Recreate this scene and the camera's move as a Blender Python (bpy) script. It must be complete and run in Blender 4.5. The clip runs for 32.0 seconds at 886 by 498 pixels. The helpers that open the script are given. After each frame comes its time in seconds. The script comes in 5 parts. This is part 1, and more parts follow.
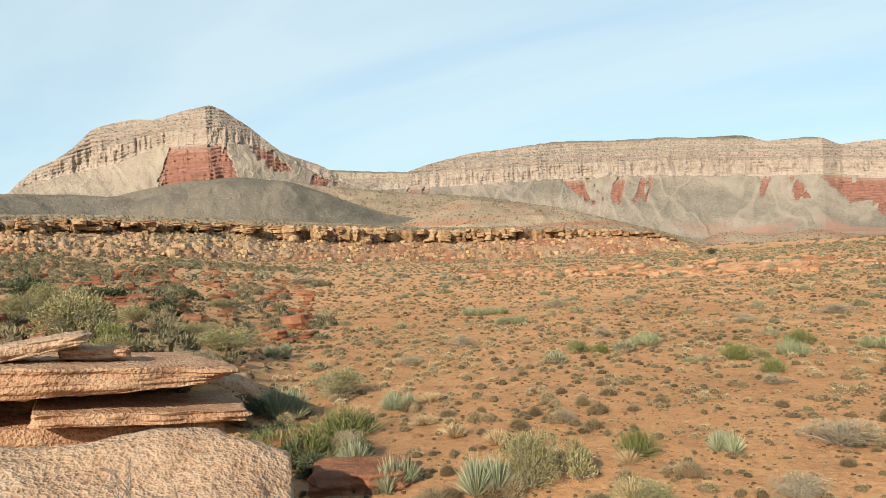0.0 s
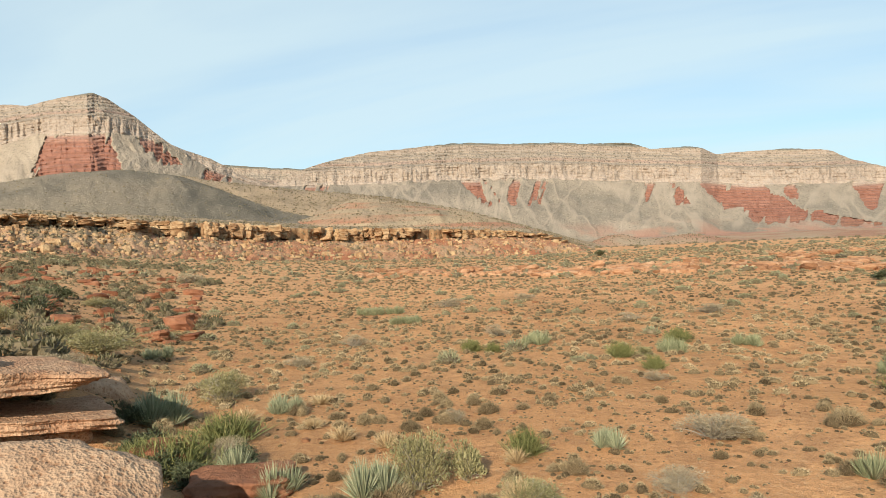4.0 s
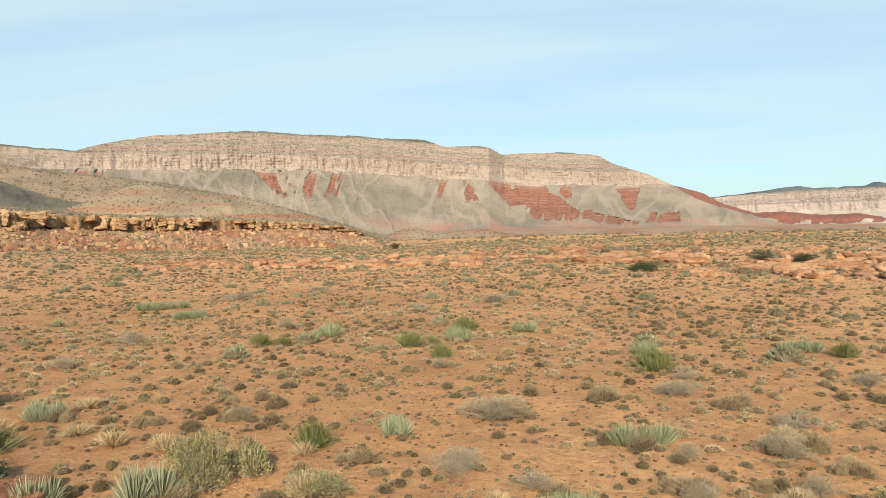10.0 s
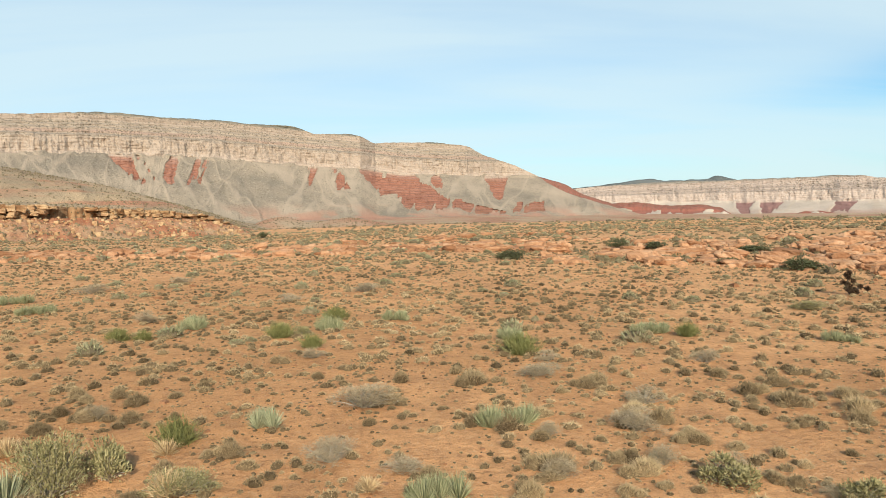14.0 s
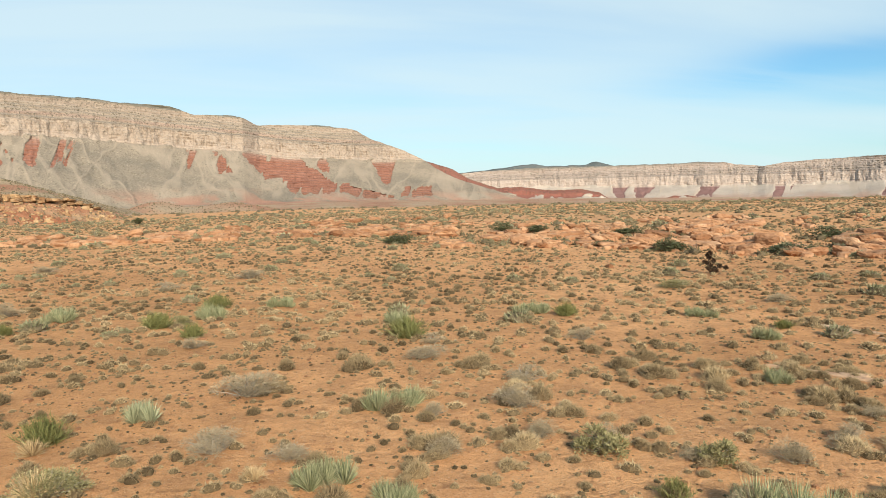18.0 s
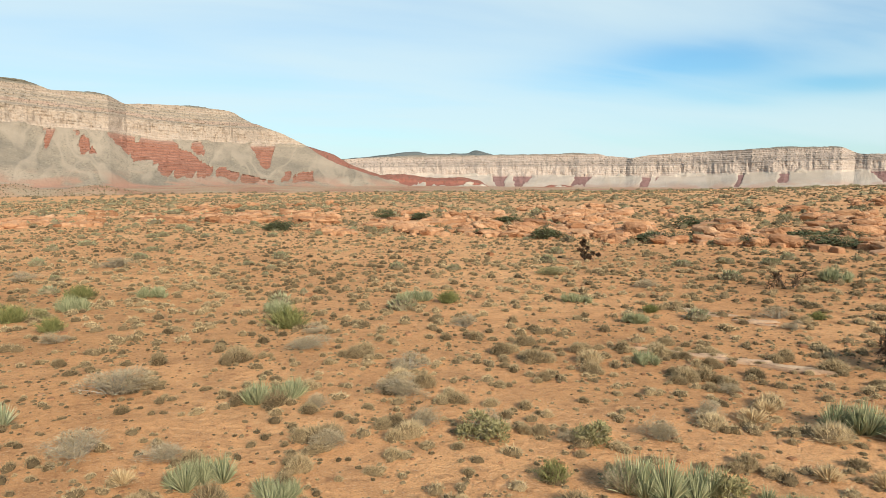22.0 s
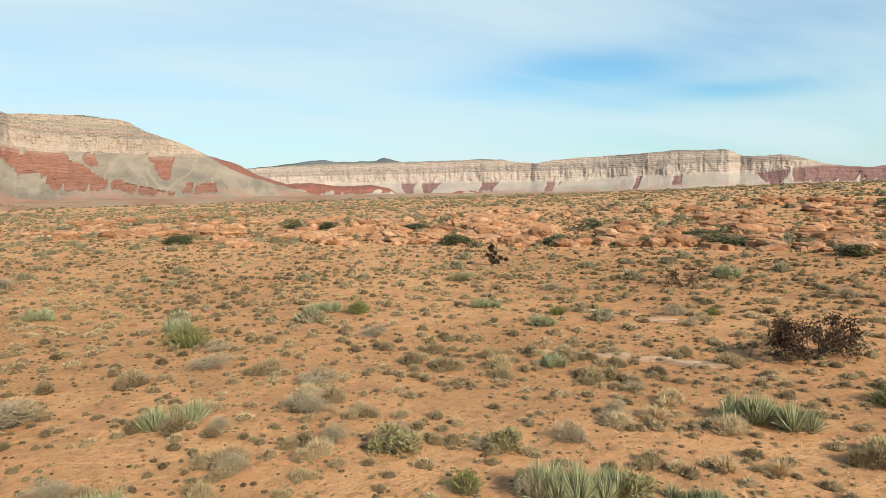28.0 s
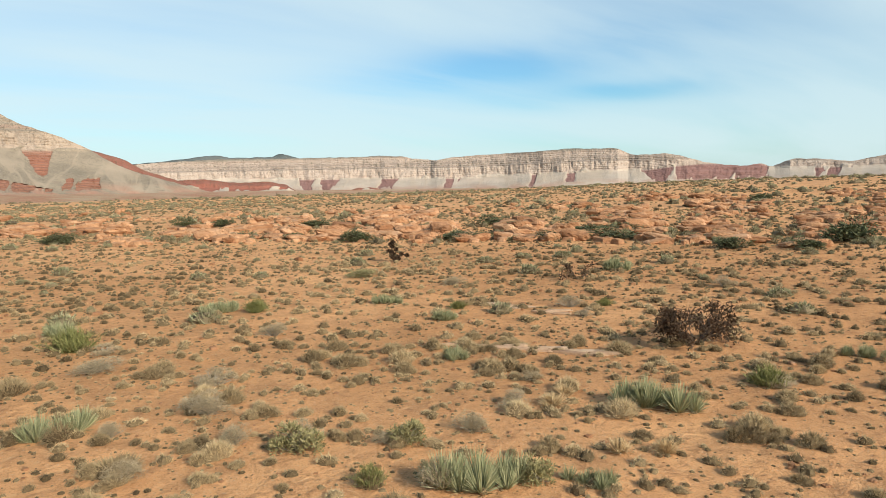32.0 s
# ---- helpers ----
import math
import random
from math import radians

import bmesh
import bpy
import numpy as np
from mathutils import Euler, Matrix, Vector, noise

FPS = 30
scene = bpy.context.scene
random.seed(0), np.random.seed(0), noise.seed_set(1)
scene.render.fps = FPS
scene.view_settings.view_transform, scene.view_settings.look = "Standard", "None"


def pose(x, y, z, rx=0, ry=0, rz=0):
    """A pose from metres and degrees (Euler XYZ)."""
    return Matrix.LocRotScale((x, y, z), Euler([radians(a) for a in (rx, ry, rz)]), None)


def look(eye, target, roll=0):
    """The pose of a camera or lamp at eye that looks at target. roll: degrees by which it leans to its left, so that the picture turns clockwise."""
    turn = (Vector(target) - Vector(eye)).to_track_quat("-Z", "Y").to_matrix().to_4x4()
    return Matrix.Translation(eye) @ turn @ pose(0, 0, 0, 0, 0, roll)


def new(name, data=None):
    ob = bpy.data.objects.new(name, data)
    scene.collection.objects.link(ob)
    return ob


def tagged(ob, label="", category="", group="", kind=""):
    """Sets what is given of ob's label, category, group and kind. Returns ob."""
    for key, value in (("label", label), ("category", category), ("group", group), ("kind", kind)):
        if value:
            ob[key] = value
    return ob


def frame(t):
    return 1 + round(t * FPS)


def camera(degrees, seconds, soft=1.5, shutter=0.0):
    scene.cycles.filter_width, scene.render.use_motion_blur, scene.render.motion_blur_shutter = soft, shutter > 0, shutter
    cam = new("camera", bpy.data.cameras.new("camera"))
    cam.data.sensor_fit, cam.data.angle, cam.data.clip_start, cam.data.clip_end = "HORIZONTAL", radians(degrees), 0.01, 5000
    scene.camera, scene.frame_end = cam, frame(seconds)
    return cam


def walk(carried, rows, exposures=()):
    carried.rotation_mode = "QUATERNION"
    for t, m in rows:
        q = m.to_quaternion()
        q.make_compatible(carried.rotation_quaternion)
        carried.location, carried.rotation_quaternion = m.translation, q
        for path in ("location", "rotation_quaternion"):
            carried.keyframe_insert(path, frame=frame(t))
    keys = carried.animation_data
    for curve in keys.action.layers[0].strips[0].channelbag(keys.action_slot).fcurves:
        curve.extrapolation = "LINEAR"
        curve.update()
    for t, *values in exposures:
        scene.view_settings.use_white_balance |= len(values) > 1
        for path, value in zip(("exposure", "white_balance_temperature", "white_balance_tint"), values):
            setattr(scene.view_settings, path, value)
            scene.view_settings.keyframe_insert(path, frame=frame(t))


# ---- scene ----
cam = camera(64.18, 32.0, soft=0.6)
# seconds, place in metres, heading clockwise from +y, tilt, lean in degrees
PATH = [
    (0.0, -0.091, -0.213, 3.020, -33.02, -0.52, -3.29),
    (0.5, -0.086, -0.209, 3.001, -32.10, -0.32, -3.34),
    (1.0, -0.089, -0.153, 2.998, -31.31, -0.18, -3.29),
    (1.5, -0.090, -0.126, 3.004, -30.19, -0.32, -3.20),
    (2.0, -0.097, -0.077, 3.009, -29.02, -0.49, -3.08),
    (2.5, -0.102, -0.072, 3.014, -27.84, -0.66, -2.94),
    (3.0, -0.094, -0.032, 3.009, -26.74, -0.82, -2.83),
    (3.5, -0.106, -0.006, 3.001, -25.72, -0.91, -2.67),
    (5.5, -0.109, 0.033, 3.002, -22.15, -1.11, -2.26),
    (6.0, -0.108, 0.067, 2.995, -21.28, -1.11, -2.19),
    (6.5, -0.107, 0.105, 2.992, -20.35, -1.13, -2.15),
    (7.0, -0.109, 0.146, 2.994, -19.14, -1.16, -2.13),
    (7.5, -0.104, 0.142, 2.993, -17.80, -1.18, -2.01),
    (8.0, -0.086, 0.130, 2.978, -16.17, -1.29, -1.83),
    (8.5, -0.073, 0.100, 2.983, -14.23, -1.51, -1.72),
    (9.0, -0.066, 0.106, 2.982, -12.27, -1.75, -1.70),
    (9.5, -0.052, 0.076, 2.978, -10.32, -1.96, -1.65),
    (10.0, -0.040, 0.052, 2.972, -8.39, -2.15, -1.54),
    (10.5, -0.029, 0.024, 2.975, -6.56, -2.37, -1.47),
    (11.0, -0.027, 0.024, 2.977, -4.78, -2.58, -1.44),
    (11.5, -0.021, 0.022, 2.975, -3.35, -2.74, -1.38),
    (12.0, -0.025, 0.016, 2.980, -2.09, -2.90, -1.33),
    (12.5, -0.023, 0.027, 2.972, -1.01, -3.01, -1.32),
    (13.0, -0.023, 0.015, 2.971, 0.00, -3.11, -1.30),
    (13.5, -0.019, -0.007, 2.974, 0.99, -3.21, -1.29),
    (14.0, -0.016, -0.026, 2.980, 1.97, -3.30, -1.26),
    (14.5, -0.009, -0.035, 2.986, 3.01, -3.44, -1.20),
    (16.5, 0.008, -0.097, 2.992, 7.65, -4.31, -1.32),
    (17.0, 0.015, -0.101, 2.991, 8.75, -4.49, -1.30),
    (17.5, 0.023, -0.098, 2.989, 9.86, -4.60, -1.25),
    (18.0, 0.025, -0.101, 2.991, 10.99, -4.75, -1.20),
    (18.5, 0.034, -0.099, 2.988, 12.13, -4.86, -1.12),
    (19.0, 0.036, -0.114, 2.989, 13.32, -4.99, -1.04),
    (19.5, 0.033, -0.114, 2.984, 14.56, -5.13, -0.93),
    (20.0, 0.031, -0.153, 2.993, 15.79, -5.35, -0.87),
    (20.5, 0.017, -0.184, 2.997, 17.08, -5.54, -0.74),
    (21.0, 0.014, -0.130, 3.004, 18.07, -5.68, -0.64),
    (21.5, 0.010, -0.084, 3.007, 19.25, -5.82, -0.41),
    (22.0, 0.024, -0.025, 3.010, 20.51, -5.93, -0.25),
    (22.5, 0.030, 0.023, 3.018, 21.78, -6.01, -0.12),
    (23.0, 0.034, 0.066, 3.020, 23.00, -6.01, -0.06),
    (23.5, 0.044, 0.074, 3.018, 23.84, -5.99, -0.24),
    (24.0, 0.045, 0.102, 3.015, 24.24, -5.96, -0.45),
    (24.5, 0.053, 0.128, 3.022, 24.52, -5.94, -0.70),
    (25.0, 0.046, 0.118, 3.027, 24.81, -5.93, -1.01),
    (25.5, 0.058, 0.118, 3.028, 25.14, -5.90, -1.20),
    (27.5, 0.129, 0.072, 3.031, 27.07, -5.43, -1.28),
    (28.0, 0.132, 0.064, 3.025, 27.78, -5.44, -1.31),
    (28.5, 0.137, 0.066, 3.030, 28.77, -5.52, -1.32),
    (29.0, 0.119, 0.076, 3.023, 29.83, -5.56, -1.26),
    (29.5, 0.125, 0.059, 3.019, 30.79, -5.60, -1.24),
    (30.0, 0.132, 0.060, 3.021, 31.78, -5.66, -1.26),
    (30.5, 0.135, 0.053, 3.013, 32.77, -5.69, -1.24),
    (31.0, 0.130, 0.045, 3.020, 33.79, -5.77, -1.25),
    (31.5, 0.116, 0.036, 3.013, 34.81, -5.82, -1.22),
    (32.0, 0.107, 0.041, 3.003, 35.86, -5.87, -1.15),
]


def cam_pose(x, y, z, heading, tilt, lean):
    h, p = radians(heading), radians(tilt)
    way = Vector((math.sin(h) * math.cos(p), math.cos(h) * math.cos(p), math.sin(p)))
    return look((x, y, z), Vector((x, y, z)) + way, lean)


walk(cam, [(row[0], cam_pose(*row[1:])) for row in PATH], [(0, 0.46), (6, 0.40), (12, 0.42), (19, 0.42), (25, 0.40), (32, 0.38)])

# ---- light: thin cloud over a blue sky, sun behind the viewer ----
SUN_AZ, SUN_EL = 172.0, 28.0
sun = new("sun", bpy.data.lights.new("sun", "SUN"))
sun.data.energy, sun.data.angle, sun.data.color = 5.0, radians(0.6), (1.0, 0.90, 0.74)
_a, _e = radians(SUN_AZ), radians(SUN_EL)
sun.matrix_world = look((0, 0, 0), (-math.sin(_a) * math.cos(_e), -math.cos(_a) * math.cos(_e), -math.sin(_e)))

world = bpy.data.worlds.new("sky")
scene.world = world
world.use_nodes = True
wt = world.node_tree
wn, wl = wt.nodes, wt.links
wn.clear()
sky = wn.new("ShaderNodeTexSky")
sky.sky_type, sky.sun_disc = "NISHITA", False
sky.sun_elevation, sky.sun_rotation = radians(SUN_EL), radians(SUN_AZ)
sky.air_density, sky.dust_density, sky.ozone_density = 1.0, 0.35, 2.0
tc = wn.new("ShaderNodeTexCoord")
sepd = wn.new("ShaderNodeSeparateXYZ")
wl.new(tc.outputs["Generated"], sepd.inputs[0])


def wmath(op, a, b=None, clamp=False):
    n = wn.new("ShaderNodeMath")
    n.operation, n.use_clamp = op, clamp
    for i, v in enumerate((a, b)):
        if v is None:
            continue
        if isinstance(v, (int, float)):
            n.inputs[i].default_value = v
        else:
            wl.new(v, n.inputs[i])
    return n.outputs[0]


# project the direction on a high flat layer, so that the streaks flatten to the horizon
den = wmath("ADD", wmath("MAXIMUM", sepd.outputs[2], 0.0), 0.16)
comb = wn.new("ShaderNodeCombineXYZ")
wl.new(wmath("DIVIDE", sepd.outputs[0], den), comb.inputs[0])
wl.new(wmath("DIVIDE", sepd.outputs[1], den), comb.inputs[1])
mp = wn.new("ShaderNodeMapping")
mp.inputs["Rotation"].default_value = (0, 0, radians(-12))
mp.inputs["Scale"].default_value = (0.42, 1.25, 1.0)
wl.new(comb.outputs[0], mp.inputs[0])
cl = wn.new("ShaderNodeTexNoise")
cl.inputs["Scale"].default_value, cl.inputs["Detail"].default_value = 0.9, 7.0
cl.inputs["Roughness"].default_value, cl.inputs["Distortion"].default_value = 0.5, 0.35
wl.new(mp.outputs[0], cl.inputs["Vector"])
cr = wn.new("ShaderNodeValToRGB")
cr.color_ramp.elements[0].position, cr.color_ramp.elements[0].color = 0.25, (0.56, 0.56, 0.56, 1)
cr.color_ramp.elements[1].position, cr.color_ramp.elements[1].color = 0.56, (1, 1, 1, 1)
wl.new(cl.outputs["Fac"], cr.inputs[0])
mixc = wn.new("ShaderNodeMix")
mixc.data_type = "RGBA"
# thin cloud looks denser towards the horizon, where the way through it is longer
depth = wmath("MINIMUM", wmath("POWER", wmath("DIVIDE", 0.50, wmath("ADD", wmath("MAXIMUM", sepd.outputs[2], 0.0), 0.12)), 1.6), 1.0)


def clear_lane(az, el, wide, high):
    """A ragged gap in the thin cloud, long and low."""
    turn = wmath("ARCTAN2", sepd.outputs[0], sepd.outputs[1])
    ragged = wmath("MULTIPLY", wmath("SUBTRACT", cl.outputs["Fac"], 0.5), 3.0)
    a = wmath("POWER", wmath("ABSOLUTE", wmath("ADD", wmath("DIVIDE", wmath("SUBTRACT", turn, radians(az)), radians(wide)), ragged)), 2.0)
    b = wmath("POWER", wmath("ABSOLUTE", wmath("ADD", wmath("DIVIDE", wmath("SUBTRACT", sepd.outputs[2], math.sin(radians(el))), radians(high)), ragged)), 2.0)
    return wmath("DIVIDE", 1.0, wmath("ADD", 1.0, wmath("POWER", wmath("ADD", a, b), 1.5)))


lanes = wmath("ADD", clear_lane(42.5, 8.8, 9.0, 1.7), wmath("MULTIPLY", clear_lane(51.0, 6.3, 6.0, 0.8), 0.8), True)
veil = wmath("MULTIPLY", wmath("MULTIPLY", cr.outputs[0], 0.82), depth)
wl.new(wmath("MULTIPLY", veil, wmath("SUBTRACT", 1.0, wmath("MULTIPLY", lanes, 0.9))), mixc.inputs["Factor"])
tint = wn.new("ShaderNodeMix")
tint.data_type, tint.blend_type = "RGBA", "MULTIPLY"
tint.inputs["Factor"].default_value = 1.0
wl.new(sky.outputs[0], tint.inputs["A"])
tint.inputs["B"].default_value = (0.63, 1.05, 1.25, 1)
wl.new(tint.outputs["Result"], mixc.inputs["A"])
mixc.inputs["B"].default_value = (6.5, 7.9, 8.2, 1)
bg = wn.new("ShaderNodeBackground")
bg.inputs["Strength"].default_value = 0.085
wl.new(mixc.outputs["Result"], bg.inputs["Color"])
wo = wn.new("ShaderNodeOutputWorld")
wl.new(bg.outputs[0], wo.inputs[0])


# ---- materials ----
class Mat:
    """A node material in the making: short names for the nodes that the surfaces below share."""

    def __init__(self, name, rough=0.9, spec=0.15):
        self.m = bpy.data.materials.new(name)
        self.m.use_nodes = True
        self.t = self.m.node_tree
        self.n, self.l = self.t.nodes, self.t.links
        self.b = self.n["Principled BSDF"]
        self.b.inputs["Roughness"].default_value = rough
        self.b.inputs["Specular IOR Level"].default_value = spec
        self.geo = self.n.new("ShaderNodeNewGeometry")
        self.pos = self.geo.outputs["Position"]

    def noise(self, scale, detail=4.0, rough=0.55, stretch=(1, 1, 1), vec=None):
        mapping = self.n.new("ShaderNodeMapping")
        mapping.inputs["Scale"].default_value = stretch
        self.l.new(vec or self.pos, mapping.inputs[0])
        x = self.n.new("ShaderNodeTexNoise")
        x.inputs["Scale"].default_value, x.inputs["Detail"].default_value, x.inputs["Roughness"].default_value = scale, detail, rough
        self.l.new(mapping.outputs[0], x.inputs["Vector"])
        return x.outputs["Fac"]

    def voronoi(self, scale, stretch=(1, 1, 1), feature="F1"):
        mapping = self.n.new("ShaderNodeMapping")
        mapping.inputs["Scale"].default_value = stretch
        self.l.new(self.pos, mapping.inputs[0])
        x = self.n.new("ShaderNodeTexVoronoi")
        x.feature = feature
        x.inputs["Scale"].default_value = scale
        self.l.new(mapping.outputs[0], x.inputs["Vector"])
        return x.outputs["Distance"]

    def ramp(self, fac, stops, interp="LINEAR"):
        r = self.n.new("ShaderNodeValToRGB")
        r.color_ramp.interpolation = interp
        e = r.color_ramp.elements
        while len(e) < len(stops):
            e.new(0.5)
        for el, (p, c) in zip(e, stops):
            el.position = p
            el.color = (c, c, c, 1) if isinstance(c, (int, float)) else (*c, 1)
        self.l.new(fac, r.inputs[0])
        return r.outputs[0]

    def mix(self, fac, a, b, blend="MIX"):
        x = self.n.new("ShaderNodeMix")
        x.data_type, x.blend_type = "RGBA", blend
        for s, v in (("Factor", fac), ("A", a), ("B", b)):
            if isinstance(v, (int, float)) and s == "Factor":
                x.inputs[s].default_value = v
            elif isinstance(v, tuple):
                x.inputs[s].default_value = (*v, 1)
            else:
                self.l.new(v, x.inputs[s])
        return x.outputs["Result"]

    def math(self, op, a, b, clamp=False):
        x = self.n.new("ShaderNodeMath")
        x.operation, x.use_clamp = op, clamp
        for i, v in enumerate((a, b)):
            if isinstance(v, (int, float)):
                x.inputs[i].default_value = v
            else:
                self.l.new(v, x.inputs[i])
        return x.outputs[0]

    def attr(self, name):
        x = self.n.new("ShaderNodeAttribute")
        x.attribute_name = name
        return x.outputs["Fac"]

    def random(self, island=False):
        if island:
            return self.geo.outputs["Random Per Island"]
        return self.n.new("ShaderNodeObjectInfo").outputs["Random"]

    def colour(self, c):
        self.l.new(c, self.b.inputs["Base Color"])
        return self

    def bump(self, h, strength=0.5, dist=0.02):
        x = self.n.new("ShaderNodeBump")
        x.inputs["Strength"].default_value, x.inputs["Distance"].default_value = strength, dist
        self.l.new(h, x.inputs["Height"])
        self.l.new(x.outputs[0], self.b.inputs["Normal"])
        return self


def make_soil():
    m = Mat("red_desert_soil", 0.95, 0.1)
    wide, mid, fine, grit = m.noise(0.16, 4, 0.6), m.noise(1.3, 5, 0.65), m.noise(8, 5, 0.7), m.noise(45, 4, 0.7)
    base = m.ramp(wide, [(0.32, (0.53, 0.27, 0.118)), (0.5, (0.65, 0.335, 0.15)), (0.68, (0.73, 0.40, 0.186))])
    c = m.mix(m.ramp(mid, [(0.44, 0.0), (0.62, 0.65)]), base, (0.40, 0.20, 0.092))
    c = m.mix(m.ramp(fine, [(0.52, 0.0), (0.66, 0.6)]), c, (0.25, 0.125, 0.06))
    c = m.mix(m.ramp(fine, [(0.34, 0.6), (0.45, 0.0)]), c, (0.62, 0.37, 0.19))
    c = m.mix(m.ramp(grit, [(0.54, 0.0), (0.66, 0.6)]), c, (0.21, 0.105, 0.052))
    c = m.mix(m.ramp(grit, [(0.32, 0.7), (0.44, 0.0)]), c, (0.64, 0.42, 0.25))
    c = m.mix(m.ramp(m.voronoi(17), [(0.10, 0.7), (0.19, 0.0)]), c, (0.56, 0.40, 0.26))
    c = m.mix(m.ramp(m.noise(0.012, 3, 0.5), [(0.42, 0.0), (0.6, 0.35)]), c, (0.42, 0.28, 0.16))
    patch = m.n.new("ShaderNodeVectorMath")
    patch.operation = "DISTANCE"
    m.l.new(m.pos, patch.inputs[0])
    patch.inputs[1].default_value = (19, 11, 0)
    reach = m.math("ADD", m.math("MULTIPLY", patch.outputs["Value"], 0.05), m.math("MULTIPLY", m.math("SUBTRACT", wide, 0.5), 0.8))
    c = m.mix(m.ramp(reach, [(0.30, 0.35), (0.75, 0.0)]), c, m.mix(1.0, c, (0.62, 0.56, 0.50), "MULTIPLY"))
    crust = m.n.new("ShaderNodeVectorMath")
    crust.operation = "DISTANCE"
    m.l.new(m.pos, crust.inputs[0])
    crust.inputs[1].default_value = (-9, 19, 0)
    spread = m.math("ADD", m.math("MULTIPLY", crust.outputs["Value"], 0.045), m.math("MULTIPLY", m.math("SUBTRACT", wide, 0.5), 0.9))
    c = m.mix(m.ramp(spread, [(0.25, 0.4), (0.85, 0.0)]), c, m.mix(1.0, c, (0.66, 0.64, 0.58), "MULTIPLY"))
    m.colour(c)
    h = m.math("ADD", m.math("MULTIPLY", mid, 0.8), m.math("ADD", m.math("MULTIPLY", fine, 0.5), m.math("MULTIPLY", grit, 0.22)))
    return m.bump(h, 1.0, 0.10).m


def make_strata(name, stops, streak=0.5, k=1.0, cracks=0.8):
    """Bedded rock: colour by height in the beds, which a vertex value called strata gives, with broken ledges, joints and scrub on the slopes."""
    m = Mat(name, 0.95, 0.08)
    st = m.attr("strata")
    wob = m.math("MULTIPLY", m.math("SUBTRACT", m.noise(0.010 * k, 4), 0.5), 0.035)
    beds = m.ramp(m.math("ADD", st, wob), stops)
    line = m.n.new("ShaderNodeCombineXYZ")
    m.l.new(m.math("MULTIPLY", m.math("ADD", st, m.math("MULTIPLY", wob, 0.6)), 60.0), line.inputs[2])
    m.l.new(m.math("MULTIPLY", m.noise(0.015 * k, 4), 3.0), line.inputs[0])
    thin = m.noise(1.0, 3, 0.6, vec=line.outputs[0])
    c = m.mix(m.ramp(thin, [(0.46, 0.0), (0.60, 0.38)]), beds, m.mix(1.0, beds, (0.66, 0.62, 0.60), "MULTIPLY"))
    c = m.mix(m.ramp(thin, [(0.34, 0.3), (0.44, 0.0)]), c, m.mix(0.4, beds, (0.50, 0.42, 0.35)))
    run = m.noise(0.05 * k, 5, 0.65, (1, 1, 0.6))
    c = m.mix(m.ramp(run, [(0.50, 0.0), (0.66, streak)]), c, m.mix(1.0, c, (0.70, 0.70, 0.70), "MULTIPLY"))
    walls = m.ramp(st, [(0.0, 0.5), (0.55, 0.5), (0.575, 0.0), (0.625, 0.1), (0.65, 1.0), (0.755, 1.0), (0.77, 0.0), (0.795, 0.0), (0.80, 0.7), (0.82, 0.7), (0.83, 0.0), (0.905, 0.0), (0.92, 0.8), (0.965, 0.8), (0.98, 0.0)])
    split = m.ramp(m.noise(0.16 * k, 3, 0.6, (1, 1, 0.18)), [(0.55, 0.0), (0.63, cracks)])
    gate = m.ramp(m.noise(0.02 * k, 3, 0.5), [(0.42, 0.1), (0.58, 1.0)])
    c = m.mix(m.math("MULTIPLY", m.math("MULTIPLY", split, walls), gate, True), c, (0.17, 0.12, 0.085))
    speck = m.noise(0.22 * k, 3, 0.65)
    slopes = m.ramp(st, [(0.57, 0.2), (0.75, 0.45), (0.78, 1.0), (0.90, 1.0), (0.93, 0.6), (0.97, 0.9)])
    c = m.mix(m.math("MULTIPLY", m.ramp(speck, [(0.53, 0.0), (0.62, 0.85)]), slopes, True), c, (0.115, 0.10, 0.07))
    m.colour(c)
    h = m.math("ADD", m.math("ADD", thin, run), speck)
    return m.bump(h, 1.0, 3.5 / k).m


def make_talus(name, a, b, c2, k=1.0, shrubs=0.5, red=0.0):
    m = Mat(name, 0.95, 0.08)
    wide = m.noise(0.0055 * k, 4, 0.55)
    run = m.noise(0.030 * k, 5, 0.65, (1, 1, 0.5))
    c = m.ramp(m.math("ADD", m.math("MULTIPLY", wide, 0.75), m.math("MULTIPLY", run, 0.25)), [(0.40, a), (0.5, b), (0.60, c2)])
    fine = m.noise(0.24 * k, 4, 0.7)
    c = m.mix(m.ramp(fine, [(0.55, 0.0), (0.65, shrubs)]), c, (0.13, 0.11, 0.075))
    c = m.mix(m.ramp(fine, [(0.33, 0.45), (0.43, 0.0)]), c, (0.48, 0.40, 0.30))
    if red:
        pale = m.math("MULTIPLY", m.attr("wash"), m.ramp(fine, [(0.40, 0.35), (0.60, 1.0)]), True)
        c = m.mix(m.math("MULTIPLY", pale, 0.6), c, (0.43, 0.345, 0.26))
        low = m.math("SUBTRACT", 1.0, m.math("MULTIPLY", m.attr("strata"), 1.0 / red), True)
        c = m.mix(m.math("MULTIPLY", low, m.ramp(m.noise(0.012 * k, 4, 0.6), [(0.44, 0.0), (0.56, 0.8)]), True), c, (0.40, 0.21, 0.145))
    m.colour(c)
    return m.bump(m.math("ADD", fine, run), 0.9, 3.0 / k).m


